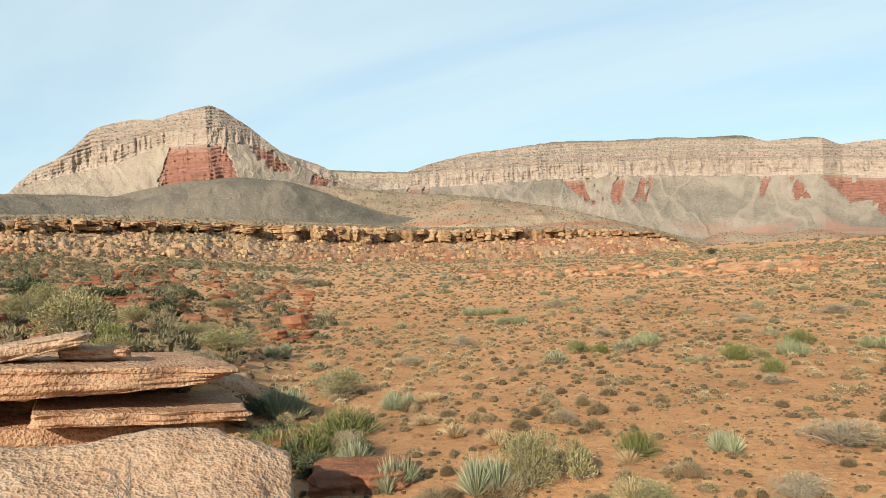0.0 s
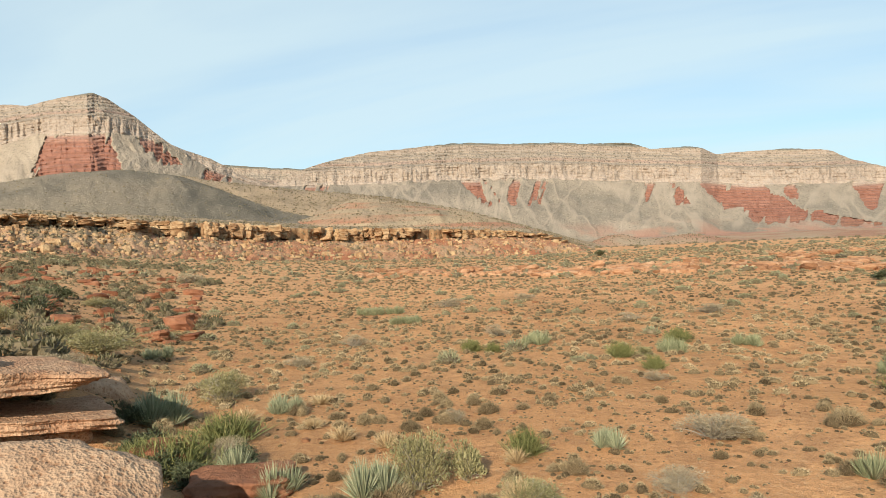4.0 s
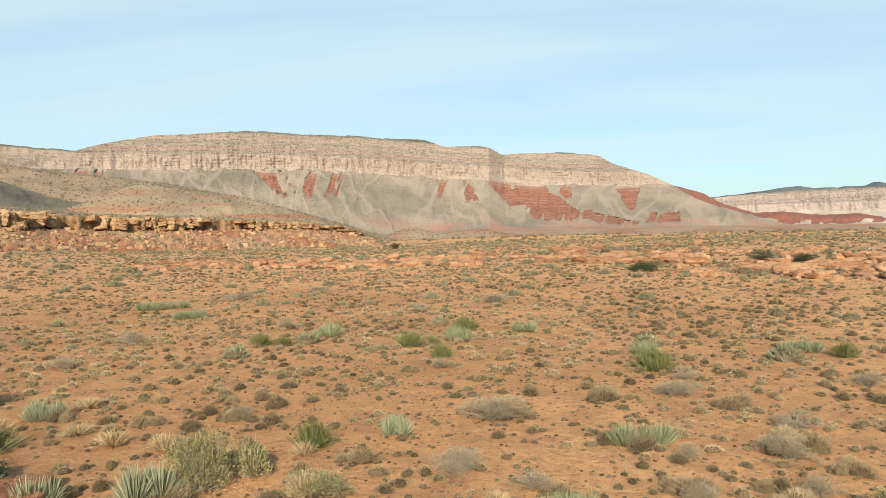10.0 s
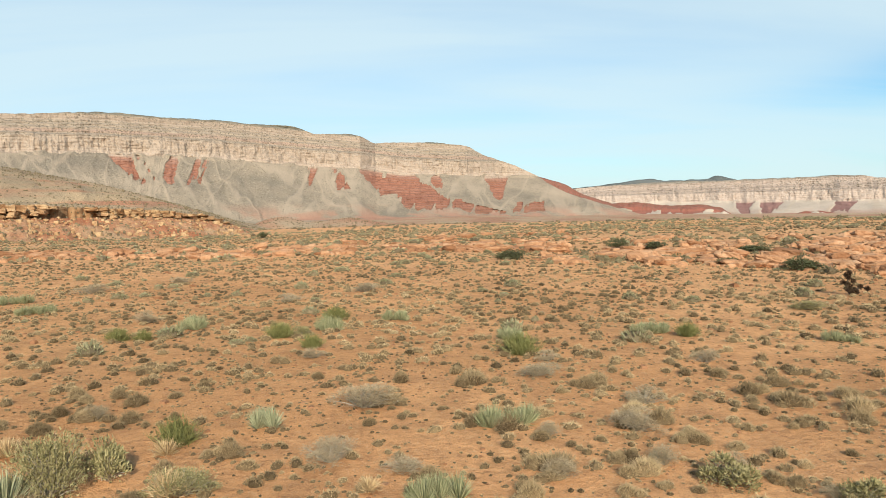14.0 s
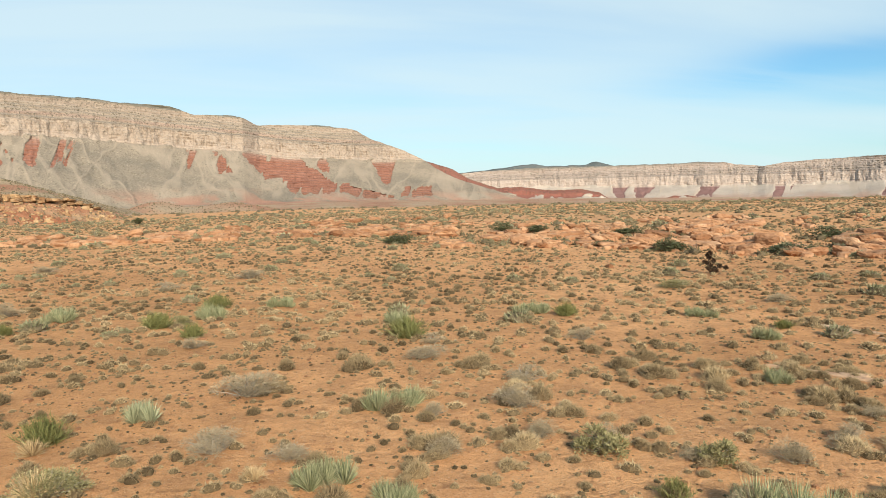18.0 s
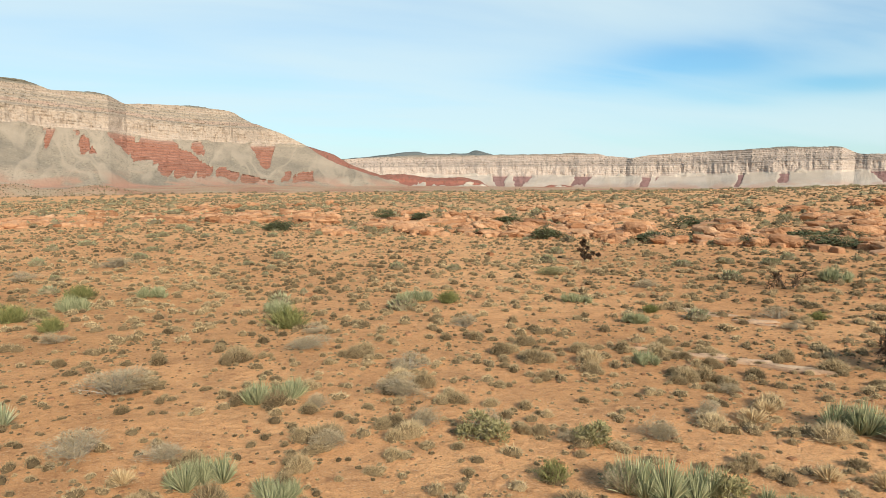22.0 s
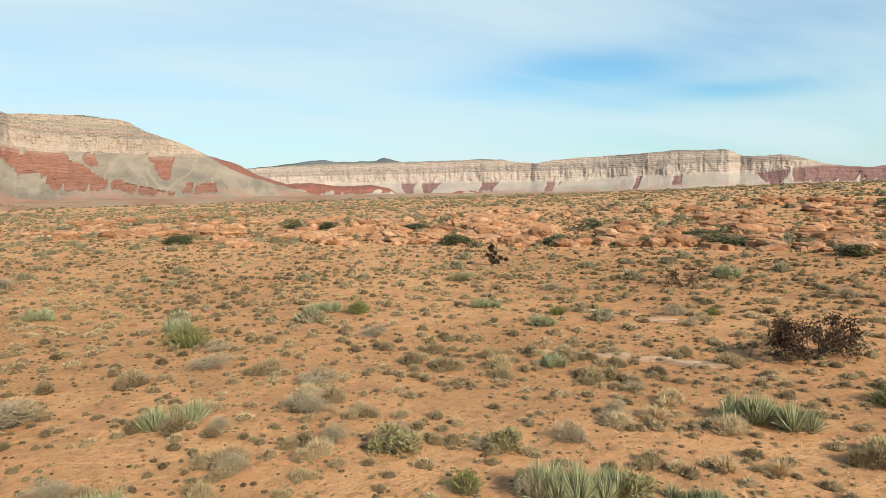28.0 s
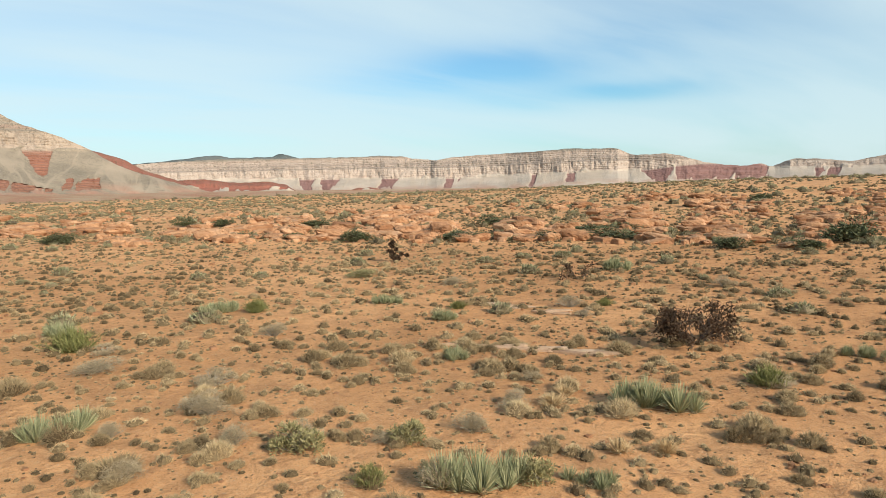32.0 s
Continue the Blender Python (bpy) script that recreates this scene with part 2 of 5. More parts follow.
def make_rock(name, a, b, c2, k=1.0, pits=0.0):
    m = Mat(name, 0.9, 0.15)
    big, fine = m.noise(0.9 * k, 5, 0.6), m.noise(7 * k, 5, 0.65)
    c = m.ramp(big, [(0.34, a), (0.52, b), (0.68, c2)])
    c = m.mix(m.ramp(fine, [(0.5, 0.0), (0.7, 0.5)]), c, m.mix(1.0, c, (0.55, 0.5, 0.48), "MULTIPLY"))
    h = fine
    if pits:
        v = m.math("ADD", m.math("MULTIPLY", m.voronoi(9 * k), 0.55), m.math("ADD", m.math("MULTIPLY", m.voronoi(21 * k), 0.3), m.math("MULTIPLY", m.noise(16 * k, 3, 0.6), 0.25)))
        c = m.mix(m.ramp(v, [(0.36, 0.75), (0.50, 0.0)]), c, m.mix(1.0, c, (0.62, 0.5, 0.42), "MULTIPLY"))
        h = m.math("ADD", m.math("MULTIPLY", fine, 0.5), m.math("MULTIPLY", v, pits))
    tone = m.ramp(m.random(), [(0.0, (0.62, 0.55, 0.50)), (0.35, (0.88, 0.84, 0.80)), (0.7, (1.0, 1.0, 1.0)), (1.0, (1.0, 1.0, 0.96))])
    c = m.mix(0.0 if pits else 1.0, c, tone, "MULTIPLY")
    m.colour(c)
    return m.bump(h, 0.9, 0.05 / k if pits else 0.12 / k).m


def make_leaf(name, a, b, c2, per_island=True, rough=0.75):
    m = Mat(name, rough, 0.2)
    c = m.ramp(m.random(per_island), [(0.0, a), (0.5, b), (1.0, c2)])
    c = m.mix(m.ramp(m.noise(0.7, 2), [(0.4, 0.0), (0.65, 0.5)]), c, m.mix(1.0, c, (0.72, 0.72, 0.68), "MULTIPLY"))
    m.colour(c)
    return m.m


def make_banded(name):
    """Tan gravel over level red beds that show in broken strips."""
    m = Mat(name, 0.95, 0.08)
    beds = m.noise(0.30, 3, 0.6, (0.04, 0.04, 1.0))
    patchy = m.noise(0.028, 4, 0.6)
    fine = m.noise(0.9, 4, 0.7)
    c = m.ramp(patchy, [(0.38, (0.31, 0.24, 0.16)), (0.5, (0.39, 0.295, 0.19)), (0.62, (0.44, 0.325, 0.205))])
    c = m.mix(m.math("MULTIPLY", m.ramp(beds, [(0.46, 0.0), (0.58, 0.9)]), m.ramp(patchy, [(0.36, 0.2), (0.52, 1.0)]), True), c, (0.40, 0.19, 0.115))
    c = m.mix(m.ramp(fine, [(0.54, 0.0), (0.64, 0.5)]), c, (0.15, 0.12, 0.075))
    m.colour(c)
    return m.bump(fine, 0.9, 1.0).m


SOIL = make_soil()
MESA_ROCK = make_strata("banded_mesa_rock", [(0.0, (0.271, 0.144, 0.099)), (0.2, (0.286, 0.134, 0.095)), (0.50, (0.309, 0.144, 0.099)), (0.555, (0.338, 0.194, 0.144)), (0.58, (0.424, 0.338, 0.267)), (0.625, (0.424, 0.338, 0.267)), (0.65, (0.394, 0.313, 0.244)), (0.75, (0.409, 0.325, 0.252)), (0.77, (0.350, 0.287, 0.225)), (0.79, (0.355, 0.289, 0.225)), (0.805, (0.369, 0.266, 0.206)), (0.82, (0.369, 0.266, 0.206)), (0.835, (0.365, 0.297, 0.231)), (0.90, (0.355, 0.289, 0.223)), (0.92, (0.399, 0.317, 0.247)), (0.965, (0.374, 0.297, 0.228)), (0.98, (0.232, 0.201, 0.153)), (1.0, (0.200, 0.180, 0.136))], 0.6, 1.0, 0.5)
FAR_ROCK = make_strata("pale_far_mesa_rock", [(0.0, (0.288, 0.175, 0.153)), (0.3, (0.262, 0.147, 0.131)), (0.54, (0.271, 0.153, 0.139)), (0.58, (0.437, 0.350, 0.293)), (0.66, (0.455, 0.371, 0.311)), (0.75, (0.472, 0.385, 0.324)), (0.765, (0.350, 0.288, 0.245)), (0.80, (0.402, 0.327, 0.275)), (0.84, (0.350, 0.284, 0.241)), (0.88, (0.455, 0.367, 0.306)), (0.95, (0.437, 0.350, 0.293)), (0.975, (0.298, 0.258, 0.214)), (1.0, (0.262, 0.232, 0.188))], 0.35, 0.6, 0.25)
RED_ROCK = make_strata("dark_red_bedded_rock", [(0.0, (0.33, 0.18, 0.135)), (0.4, (0.29, 0.12, 0.09)), (0.75, (0.30, 0.12, 0.09)), (1.0, (0.24, 0.11, 0.085))], 0.2)
TALUS = make_talus("grey_talus", (0.215, 0.182, 0.142), (0.275, 0.228, 0.172), (0.345, 0.28, 0.21), 1.0, 0.75, 0.18)
BUTTE_TALUS = make_talus("tan_talus", (0.25, 0.20, 0.148), (0.31, 0.248, 0.182), (0.36, 0.288, 0.212), 1.0, 0.65, 0.05)
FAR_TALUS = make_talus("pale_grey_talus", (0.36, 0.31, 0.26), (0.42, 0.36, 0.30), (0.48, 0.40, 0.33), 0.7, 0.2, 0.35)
# the blue-grey cast of distance haze is put into this dark base colour
HAZY_WOODED = make_talus("dark_wooded_slope", (0.075, 0.088, 0.09), (0.10, 0.115, 0.118), (0.13, 0.14, 0.14), 0.6, 0.3)
DARK_GRAVEL = make_talus("dark_grey_gravel", (0.13, 0.113, 0.085), (0.165, 0.14, 0.105), (0.22, 0.18, 0.13), 3.0, 0.4)
TAN_GRAVEL = make_talus("tan_gravel", (0.26, 0.19, 0.12), (0.34, 0.25, 0.16), (0.41, 0.295, 0.19), 3.0, 0.55)
BANDED_GRAVEL = make_banded("red_banded_gravel")
BADLAND = make_talus("pink_badland_soil", (0.36, 0.19, 0.12), (0.40, 0.25, 0.16), (0.40, 0.30, 0.20), 3.0, 0.8)
LEDGE_TALUS = make_talus("rubble_slope", (0.38, 0.15, 0.075), (0.42, 0.205, 0.11), (0.44, 0.29, 0.17), 8.0, 0.6)
CAPROCK = make_rock("ochre_caprock", (0.29, 0.16, 0.08), (0.44, 0.285, 0.155), (0.50, 0.355, 0.21), 0.5)
RED_SLAB = make_rock("orange_sandstone", (0.34, 0.17, 0.088), (0.45, 0.25, 0.138), (0.54, 0.335, 0.205), 1.0)
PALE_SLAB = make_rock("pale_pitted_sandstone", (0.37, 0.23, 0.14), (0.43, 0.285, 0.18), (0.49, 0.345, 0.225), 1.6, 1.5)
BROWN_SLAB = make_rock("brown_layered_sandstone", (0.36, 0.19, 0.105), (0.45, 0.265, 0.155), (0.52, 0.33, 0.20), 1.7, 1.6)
BLEACHED = make_rock("bleached_bare_rock", (0.47, 0.31, 0.20), (0.53, 0.37, 0.25), (0.58, 0.42, 0.29), 1.4)
DARK_RED_STONE = make_rock("dark_red_stone", (0.20, 0.085, 0.045), (0.28, 0.12, 0.065), (0.36, 0.18, 0.10), 2.0)
STRAW = make_leaf("dry_straw", (0.36, 0.245, 0.125), (0.50, 0.355, 0.19), (0.62, 0.47, 0.275))


# ---- tools for shapes ----
def hash2(ix, iy, seed):
    n = (ix.astype(np.int64) * 374761393 + iy.astype(np.int64) * 668265263 + seed * 1274126177) & 0xFFFFFFFF
    n = ((n ^ (n >> 13)) * 1274126177) & 0xFFFFFFFF
    return ((n ^ (n >> 16)) & 0xFFFF) / 65535.0


def vnoise(x, y, seed=0):
    x, y = np.broadcast_arrays(np.asarray(x, float), np.asarray(y, float))
    ix, iy = np.floor(x), np.floor(y)
    fx, fy = x - ix, y - iy
    fx, fy = fx * fx * (3 - 2 * fx), fy * fy * (3 - 2 * fy)
    a, b = hash2(ix, iy, seed), hash2(ix + 1, iy, seed)
    c, d = hash2(ix, iy + 1, seed), hash2(ix + 1, iy + 1, seed)
    return (a + (b - a) * fx) * (1 - fy) + (c + (d - c) * fx) * fy


def fbm(x, y, octaves=4, seed=0):
    """Sum of noise, about -1 to 1."""
    s, amp, tot = 0.0, 1.0, 0.0
    for o in range(octaves):
        s = s + amp * (vnoise(x * 2.0**o, y * 2.0**o, seed + o * 17) * 2 - 1)
        tot += amp
        amp *= 0.5
    return s / tot


def sstep(a, b, x):
    t = np.clip((x - a) / (b - a), 0, 1)
    return t * t * (3 - 2 * t)


def along(az, knots):
    """Straight lines through (azimuth, value) knots."""
    k = np.array(knots, float)
    return np.interp(az, k[:, 0], k[:, 1])


def tand(a):
    return np.tan(np.radians(a))


def np_mesh(name, verts, faces, mats, face_mat=None, values=None, smooth=False, wash=None):
    me = bpy.data.meshes.new(name)
    verts, faces = np.asarray(verts, np.float32), np.asarray(faces, np.int32)
    k = faces.shape[1]
    me.vertices.add(len(verts))
    me.vertices.foreach_set("co", verts.ravel())
    me.loops.add(faces.size)
    me.loops.foreach_set("vertex_index", faces.ravel())
    me.polygons.add(len(faces))
    me.polygons.foreach_set("loop_start", np.arange(0, faces.size, k, dtype=np.int32))
    me.polygons.foreach_set("loop_total", np.full(len(faces), k, np.int32))
    for m in mats:
        me.materials.append(m)
    if face_mat is not None:
        me.polygons.foreach_set("material_index", np.asarray(face_mat, np.int32))
    me.polygons.foreach_set("use_smooth", np.full(len(faces), smooth))
    if values is not None:
        at = me.attributes.new("strata", "FLOAT", "POINT")
        at.data.foreach_set("value", np.asarray(values, np.float32))
    if wash is not None:
        at = me.attributes.new("wash", "FLOAT", "POINT")
        at.data.foreach_set("value", np.asarray(wash, np.float32))
    me.update(calc_edges=True)
    me.validate()
    return me


def polar(name, az, rad, z, mats, mask=None, values=None, smooth=True):
    """A sheet of rows (inner to outer) by azimuths, at eye-centred polar places."""
    a = np.radians(np.broadcast_to(az, rad.shape))
    v = np.stack([rad * np.sin(a), rad * np.cos(a), z], -1).reshape(-1, 3)
    nr, na = rad.shape
    i = (np.arange(nr - 1)[:, None] * na + np.arange(na - 1)[None, :]).ravel()
    f = np.stack([i, i + 1, i + na + 1, i + na], -1)
    fm = None
    if mask is not None:
        fm = mask[:-1, :-1].ravel()
    return np_mesh(name, v, f[:, ::-1], mats, fm, None if values is None else values.ravel(), smooth)


# ---- the ground: one sheet to the horizon ----
EYE = 3.0
RING_R = [(-180, 110), (-90, 90), (-65, 90), (-54, 105), (-41, 130), (-28, 165), (-16, 200), (0, 200), (20, 150), (33, 120), (45, 115), (54, 120), (68, 110), (90, 110), (180, 110)]
RING_Z = [(-180, 1), (-90, 5), (-65, 4.4), (-54, 3.1), (-41, 0.4), (-28, -1.9), (-16, -3.3), (0, -2.7), (20, -1.35), (33, -0.35), (45, 0.55), (54, 1.25), (68, 1.95), (90, 1.9), (180, 1)]


def ground_z(x, y):
    az, r = np.degrees(np.arctan2(x, y)), np.hypot(x, y)
    rr, zr = along(az, RING_R), along(az, RING_Z)
    u = np.clip((r - 12) / (rr - 12), 0, 1)
    z = zr * u**1.25
    far = EYE + r * np.minimum((zr - EYE) / rr, -0.0285)
    z = z + (far - z) * sstep(rr, rr * 2.2, r)
    z = z + 1.15 * sstep(-45, -57, az) * sstep(10.0, 14.5, r) * (1 - u) ** 1.5
    z = z + 1.35 * np.exp(-((r / 2.6) ** 2))
    amp = np.clip(r / 40, 0.15, 1.0) * np.clip(3 - r / 400, 0.3, 1)
    z = z + 0.16 * amp * fbm(x / 9.0, y / 9.0, 4, 3) + 0.035 * fbm(x / 0.9, y / 0.9, 3, 5)
    return z


az_g = np.concatenate([np.arange(-180, -80, 2.5), np.arange(-80, 82, 0.35), np.arange(82, 180.1, 2.5)])
az_g[-1] = 180.0
rg = np.concatenate([[0.0], np.geomspace(0.8, 4980, 330)])
RG = np.broadcast_to(rg[:, None], (len(rg), len(az_g)))
AG = np.radians(np.broadcast_to(az_g, RG.shape))
ground = new("ground", polar("ground", az_g, RG, ground_z(RG * np.sin(AG), RG * np.cos(AG)), [SOIL]))
tagged(ground, "orange-red sandy desert soil with scattered grit", "ground", kind="structure")


# ---- the ledge and the hills behind it ----
RIM_EL = [(-85, 3.6), (-65, 3.29), (-59.8, 3.11), (-54, 2.75), (-47.8, 2.29), (-41.3, 1.73), (-34.5, 1.08), (-27.6, 0.82), (-20.9, 0.42), (-16.2, -0.17), (-14.2, -1.0), (-12.6, -1.9), (-10, -2.6)]
CAP_EL = [(-85, 0.8), (-58, 0.83), (-50, 0.6), (-46, 1.1), (-41, 1.1), (-36.8, 1.0), (-30, 0.9), (-25, 0.8), (-21, 0.5), (-16.5, 0.35), (-14.2, 0.05), (-12, 0.02)]


def rim_r(az):
    return along(az, RING_R) + 24 + 5 * fbm(az * 0.6, az * 0 + 3.3, 3, 11) + 2.2 * fbm(az * 3.1, az * 0 + 1.3, 3, 12)


def ledge():
    az = np.arange(-84, -11.9, 0.12)
    rf = along(az, RING_R) - 6
    rr = rim_r(az)
    zf = ground_z(rf * np.sin(np.radians(az)), rf * np.cos(np.radians(az))) - 0.6
    zrim = EYE + rr * tand(along(az, RIM_EL) - 0.05)
    zcap = EYE + rr * tand(along(az, RIM_EL) - along(az, CAP_EL))
    rows_r, rows_z, mk = [], [], []
    n1, n2, n3 = 26, 8, 34
    for i in range(n1):
        u = i / n1
        rows_r.append(rf + (rr - rf) * u)
        rows_z.append(zf + (zcap - zf) * (u**1.15) + 0.55 * fbm(az * 2.2, az * 0 + u * 7, 4, 21) * np.sin(np.pi * u) * 1.6)
        mk.append(np.zeros(len(az)))
    for i in range(n2):
        u = i / n2
        rows_r.append(rr + 1.2 + 0.3 * u + 0.6 * fbm(az * 6, az * 0 + u * 3, 2, 22))
        rows_z.append(zcap + (zrim - zcap) * u)
        mk.append(np.ones(len(az)))
    for i in range(n3):
        u = i / (n3 - 1)
        r = rr + 2.3 + 210 * u**1.4
        rows_r.append(r)
        rows_z.append(EYE + r * tand(along(az, RIM_EL) - 0.05 + 0.45 * u * sstep(-11.5, -22, az)) + 0.5 * fbm(az * 1.5, az * 0 + u * 5, 3, 23) * min(1, u * 3))
        mk.append(np.full(len(az), 2))
    R, Z, M = np.array(rows_r), np.array(rows_z), np.array(mk)
    ob = new("hillside", polar("hillside", az, R, Z, [LEDGE_TALUS, CAPROCK, TAN_GRAVEL], M))
    return tagged(ob, "rubble slope and gravel bench below the dark hill", "hillside", kind="structure")


ledge()


def hill(name, label, knots, r_near, r_top, mat, low, seed, rough=1.0):
    az = np.arange(knots[0][0], knots[-1][0] + 0.01, 0.15)
    el = along(az, knots)
    k = 5
    el = np.convolve(np.pad(el, k, mode="edge"), np.ones(2 * k + 1) / (2 * k + 1), "valid")
    rows_r, rows_z = [], []
    top = EYE + r_top * tand(el)
    bot = EYE + r_near * tand(np.minimum(low, el - 0.8))
    for u in np.linspace(0, 1, 40):
        r = np.full(len(az), r_near + (r_top - r_near) * u)
        z = bot + (top - bot) * (1 - (1 - u) ** 1.5) + rough * 2.4 * fbm(az * 0.55 + 0.1 * np.sin(u * 9), az * 0 + u * 3, 4, seed) * np.sin(np.pi * u)
        rows_r.append(r)
        rows_z.append(z)
    for u in (0.1, 0.5, 1.0):
        rows_r.append(np.full(len(az), r_top * (1 + 0.35 * u)))
        rows_z.append(top - (top - bot) * u)
    ob = new(name, polar(name, az, np.array(rows_r), np.array(rows_z), [mat]))
    return tagged(ob, label, "hill")


hill("dark_hill", "smooth dark grey gravel hill below the butte", [(-90, 5.0), (-65, 5.03), (-60.7, 4.96), (-57.8, 4.69), (-55.5, 5.26), (-52.7, 5.74), (-48.9, 5.94), (-45, 5.5), (-42.5, 4.6), (-40, 3.5), (-37, 2.4), (-33, 1.5), (-29, 0.6)], 290, 400, DARK_GRAVEL, 1.2, 31)
hill("tan_hill", "long tan gravel hill with sparse brush", [(-50, 5.2), (-44.6, 5.45), (-42.9, 5.06), (-36, 4.2), (-29.8, 3.46), (-23.1, 2.13), (-18.7, 0.73), (-15.4, -0.22), (-12.6, -1.2), (-10, -1.9)], 330, 520, TAN_GRAVEL, 0.0, 32)

hill("red_banded_hill", "low gravel hill with faint red and tan beds", [(-39, 0.9), (-36.7, 1.66), (-34.9, 2.15), (-33.2, 2.84), (-32.1, 3.36), (-31.1, 3.45), (-27.5, 2.8), (-23.1, 2.0), (-20.5, 1.2), (-18.3, 0.6), (-16.2, -0.2), (-13, -1.4)], 260, 320, BANDED_GRAVEL, -0.6, 35, 0.8)


# ---- the butte and the mesas ----
REACH = [(0, 0), (0.57, 0.66), (0.63, 0.68), (0.765, 0.71), (0.795, 0.78), (0.82, 0.79), (0.91, 0.89), (0.975, 0.91), (1.0, 1.0)]


def mesa(name, label, crest, foot, red_top, r_top, depth, mats, windows, seed, step=0.05, rows=150, full=None, relief=1.0):
    """A mesa's side: level beds by height, red ones below red_top, cliffs and slopes above, and talus heaped on the red beds but for
    some windows (azimuths of the top left, top right, bottom left, bottom right, then top and bottom height as angles)."""
    az = np.arange(crest[0][0], crest[-1][0] + step / 2, step)
    el = along(az, crest)
    k = max(1, int(0.2 / step))
    el = np.convolve(np.pad(el, k, mode="edge"), np.ones(2 * k + 1) / (2 * k + 1), "valid") + 0.05 * fbm(az * 2.3, az * 0, 5, seed + 9)
    low = along(az, foot)
    red = along(az, red_top) if red_top else low + (el - low) * 0.57
    nominal = np.maximum(along(az, full) if full else el, red + 0.4)
    rt = along(az, r_top)
    dz = rt * depth
    unit = rt * 0.001 * relief
    rp = np.array(REACH, float)
    R, Z, M, V, W = [], [], [], [], []
    for v in (0.0, 0.5):
        r = (rt - dz) * (0.86 + 0.14 * v)
        R.append(r)
        Z.append(EYE + r * tand(low - 0.9 + 0.9 * v))
        M.append(np.ones(len(az), int))
        V.append(np.zeros(len(az)))
        W.append(np.zeros(len(az)))
    for v in np.linspace(0, 1, rows):
        e = low + (el - low) * v
        st = np.where(e < red, 0.57 * (e - low) / (red - low), 0.57 + 0.43 * (e - red) / (nominal - red))
        st = np.clip(st, 0, 1)
        # ledges: each bed steps back a little
        wob = 0.5 * fbm(az * 0.7, az * 0 + v * 2, 3, seed + 4)
        ph = st * 30 + wob
        step_in = (sstep(0.2, 0.8, ph - np.floor(ph)) - (ph - np.floor(ph))) / 30 * 1.1
        r = rt - dz * (1 - np.interp(np.clip(st + step_in, 0, 1), rp[:, 0], rp[:, 1]))
        env = np.clip(4 * (1 - v), 0.25, 1)
        lean = e * 0.25
        spur = fbm(az * 0.34 + lean * 0.3, az * 0 + e * 0.12, 3, seed)
        warp = 0.6 * fbm(az * 0.6, az * 0 + e * 0.5, 3, seed + 20)
        d1 = 1 - 3.0 * np.abs(fbm(az * 0.5 + 0.30 * e + warp, az * 0 + e * 0.12, 3, seed + 1))
        d2 = 1 - 3.0 * np.abs(fbm(az * 0.5 - 0.32 * e - warp, az * 0 + e * 0.12 + 40, 3, seed + 30))
        gul = np.maximum(d1, d2)
        lump = fbm(az * 2.1, az * 0 + e * 1.7, 5, seed + 2)
        flute = fbm(az * 5.5, az * 0 + e * 0.8, 3, seed + 5)
        wall = sstep(0.60, 0.64, st) * (1 - sstep(0.75, 0.78, st)) + sstep(0.90, 0.92, st) * (1 - sstep(0.96, 0.98, st))
        rock = r + unit * env * (14 * spur + 5 * lump + (2.0 + 1.2 * wall) * flute)
        # talus cover
        cover = red + 0.10 + 0.30 * np.maximum(0, fbm(az * 1.1, az * 0 + 9.1, 4, seed + 3)) - e
        edge_n = 0.22 * fbm(az * 2.6 - e, az * 0 + e * 2.2, 4, seed + 60) - 1.1 * np.maximum(0, fbm(az * 2.4 - e * 0.9, az * 0 + e * 0.25, 3, seed + 61) - 0.08)
        for tl, tr, bl, br, te, be in windows:
            t = np.clip((te - e) / (te - be), 0, 1)
            inside = np.minimum(np.minimum(az - (tl + (bl - tl) * t), (tr + (br - tr) * t) - az), np.minimum(te + 0.25 - e, e - be)) + edge_n
            cover = np.minimum(cover, -inside)
        c = sstep(-0.12, 0.12, cover)
        flat = rt - dz * (1 - np.interp(st, rp[:, 0], rp[:, 1]))
        tal = flat + unit * (14 * spur * 0.9 - 5.0 * c + 2.5 - 3.2 * gul + 2.0 * lump + 1.2 * fbm(az * 3.6, az * 0 + e * 2.5, 3, seed + 31))
        R.append(rock + (tal - rock) * c)
        Z.append(EYE + R[-1] * tand(e))
        M.append((c > 0.5).astype(int))
        V.append(st)
        W.append(sstep(0.62, 0.95, gul + 0.25 * lump) * sstep(0.0, 0.10, v))
    for v in (0.15, 0.6, 1.0):
        R.append(rt * (1 + 0.2 * v))
        Z.append(EYE + R[-1] * tand(el) - rt * 0.12 * v)
        M.append(np.zeros(len(az), int))
        V.append(np.ones(len(az)))
        W.append(np.zeros(len(az)))
    R, Z, M, V, W = (np.array(q) for q in (R, Z, M, V, W))
    a = np.radians(np.broadcast_to(az, R.shape))
    pts = np.stack([R * np.sin(a), R * np.cos(a), Z], -1).reshape(-1, 3)
    nr, na = R.shape
    i = (np.arange(nr - 1)[:, None] * na + np.arange(na - 1)[None, :]).ravel()
    quads = np.stack([i, i + 1, i + na + 1, i + na], -1)[:, ::-1]
    fm = M[:-1, :-1].ravel()
    top_ob = tagged(new(name), label, "mesa")
    for k, (nm, lab) in enumerate((("cliff", "banded bedrock cliffs"), ("talus_slope", "grey talus heaped against the cliffs"))):
        q = quads[fm == k]
        if not len(q):
            continue
        used, inv = np.unique(q, return_inverse=True)
        ob = new(nm, np_mesh(nm, pts[used], inv.reshape(q.shape), [mats[k]], None, V.ravel()[used], smooth=True, wash=W.ravel()[used]))
        ob.parent = top_ob
        tagged(ob, lab)
    return top_ob


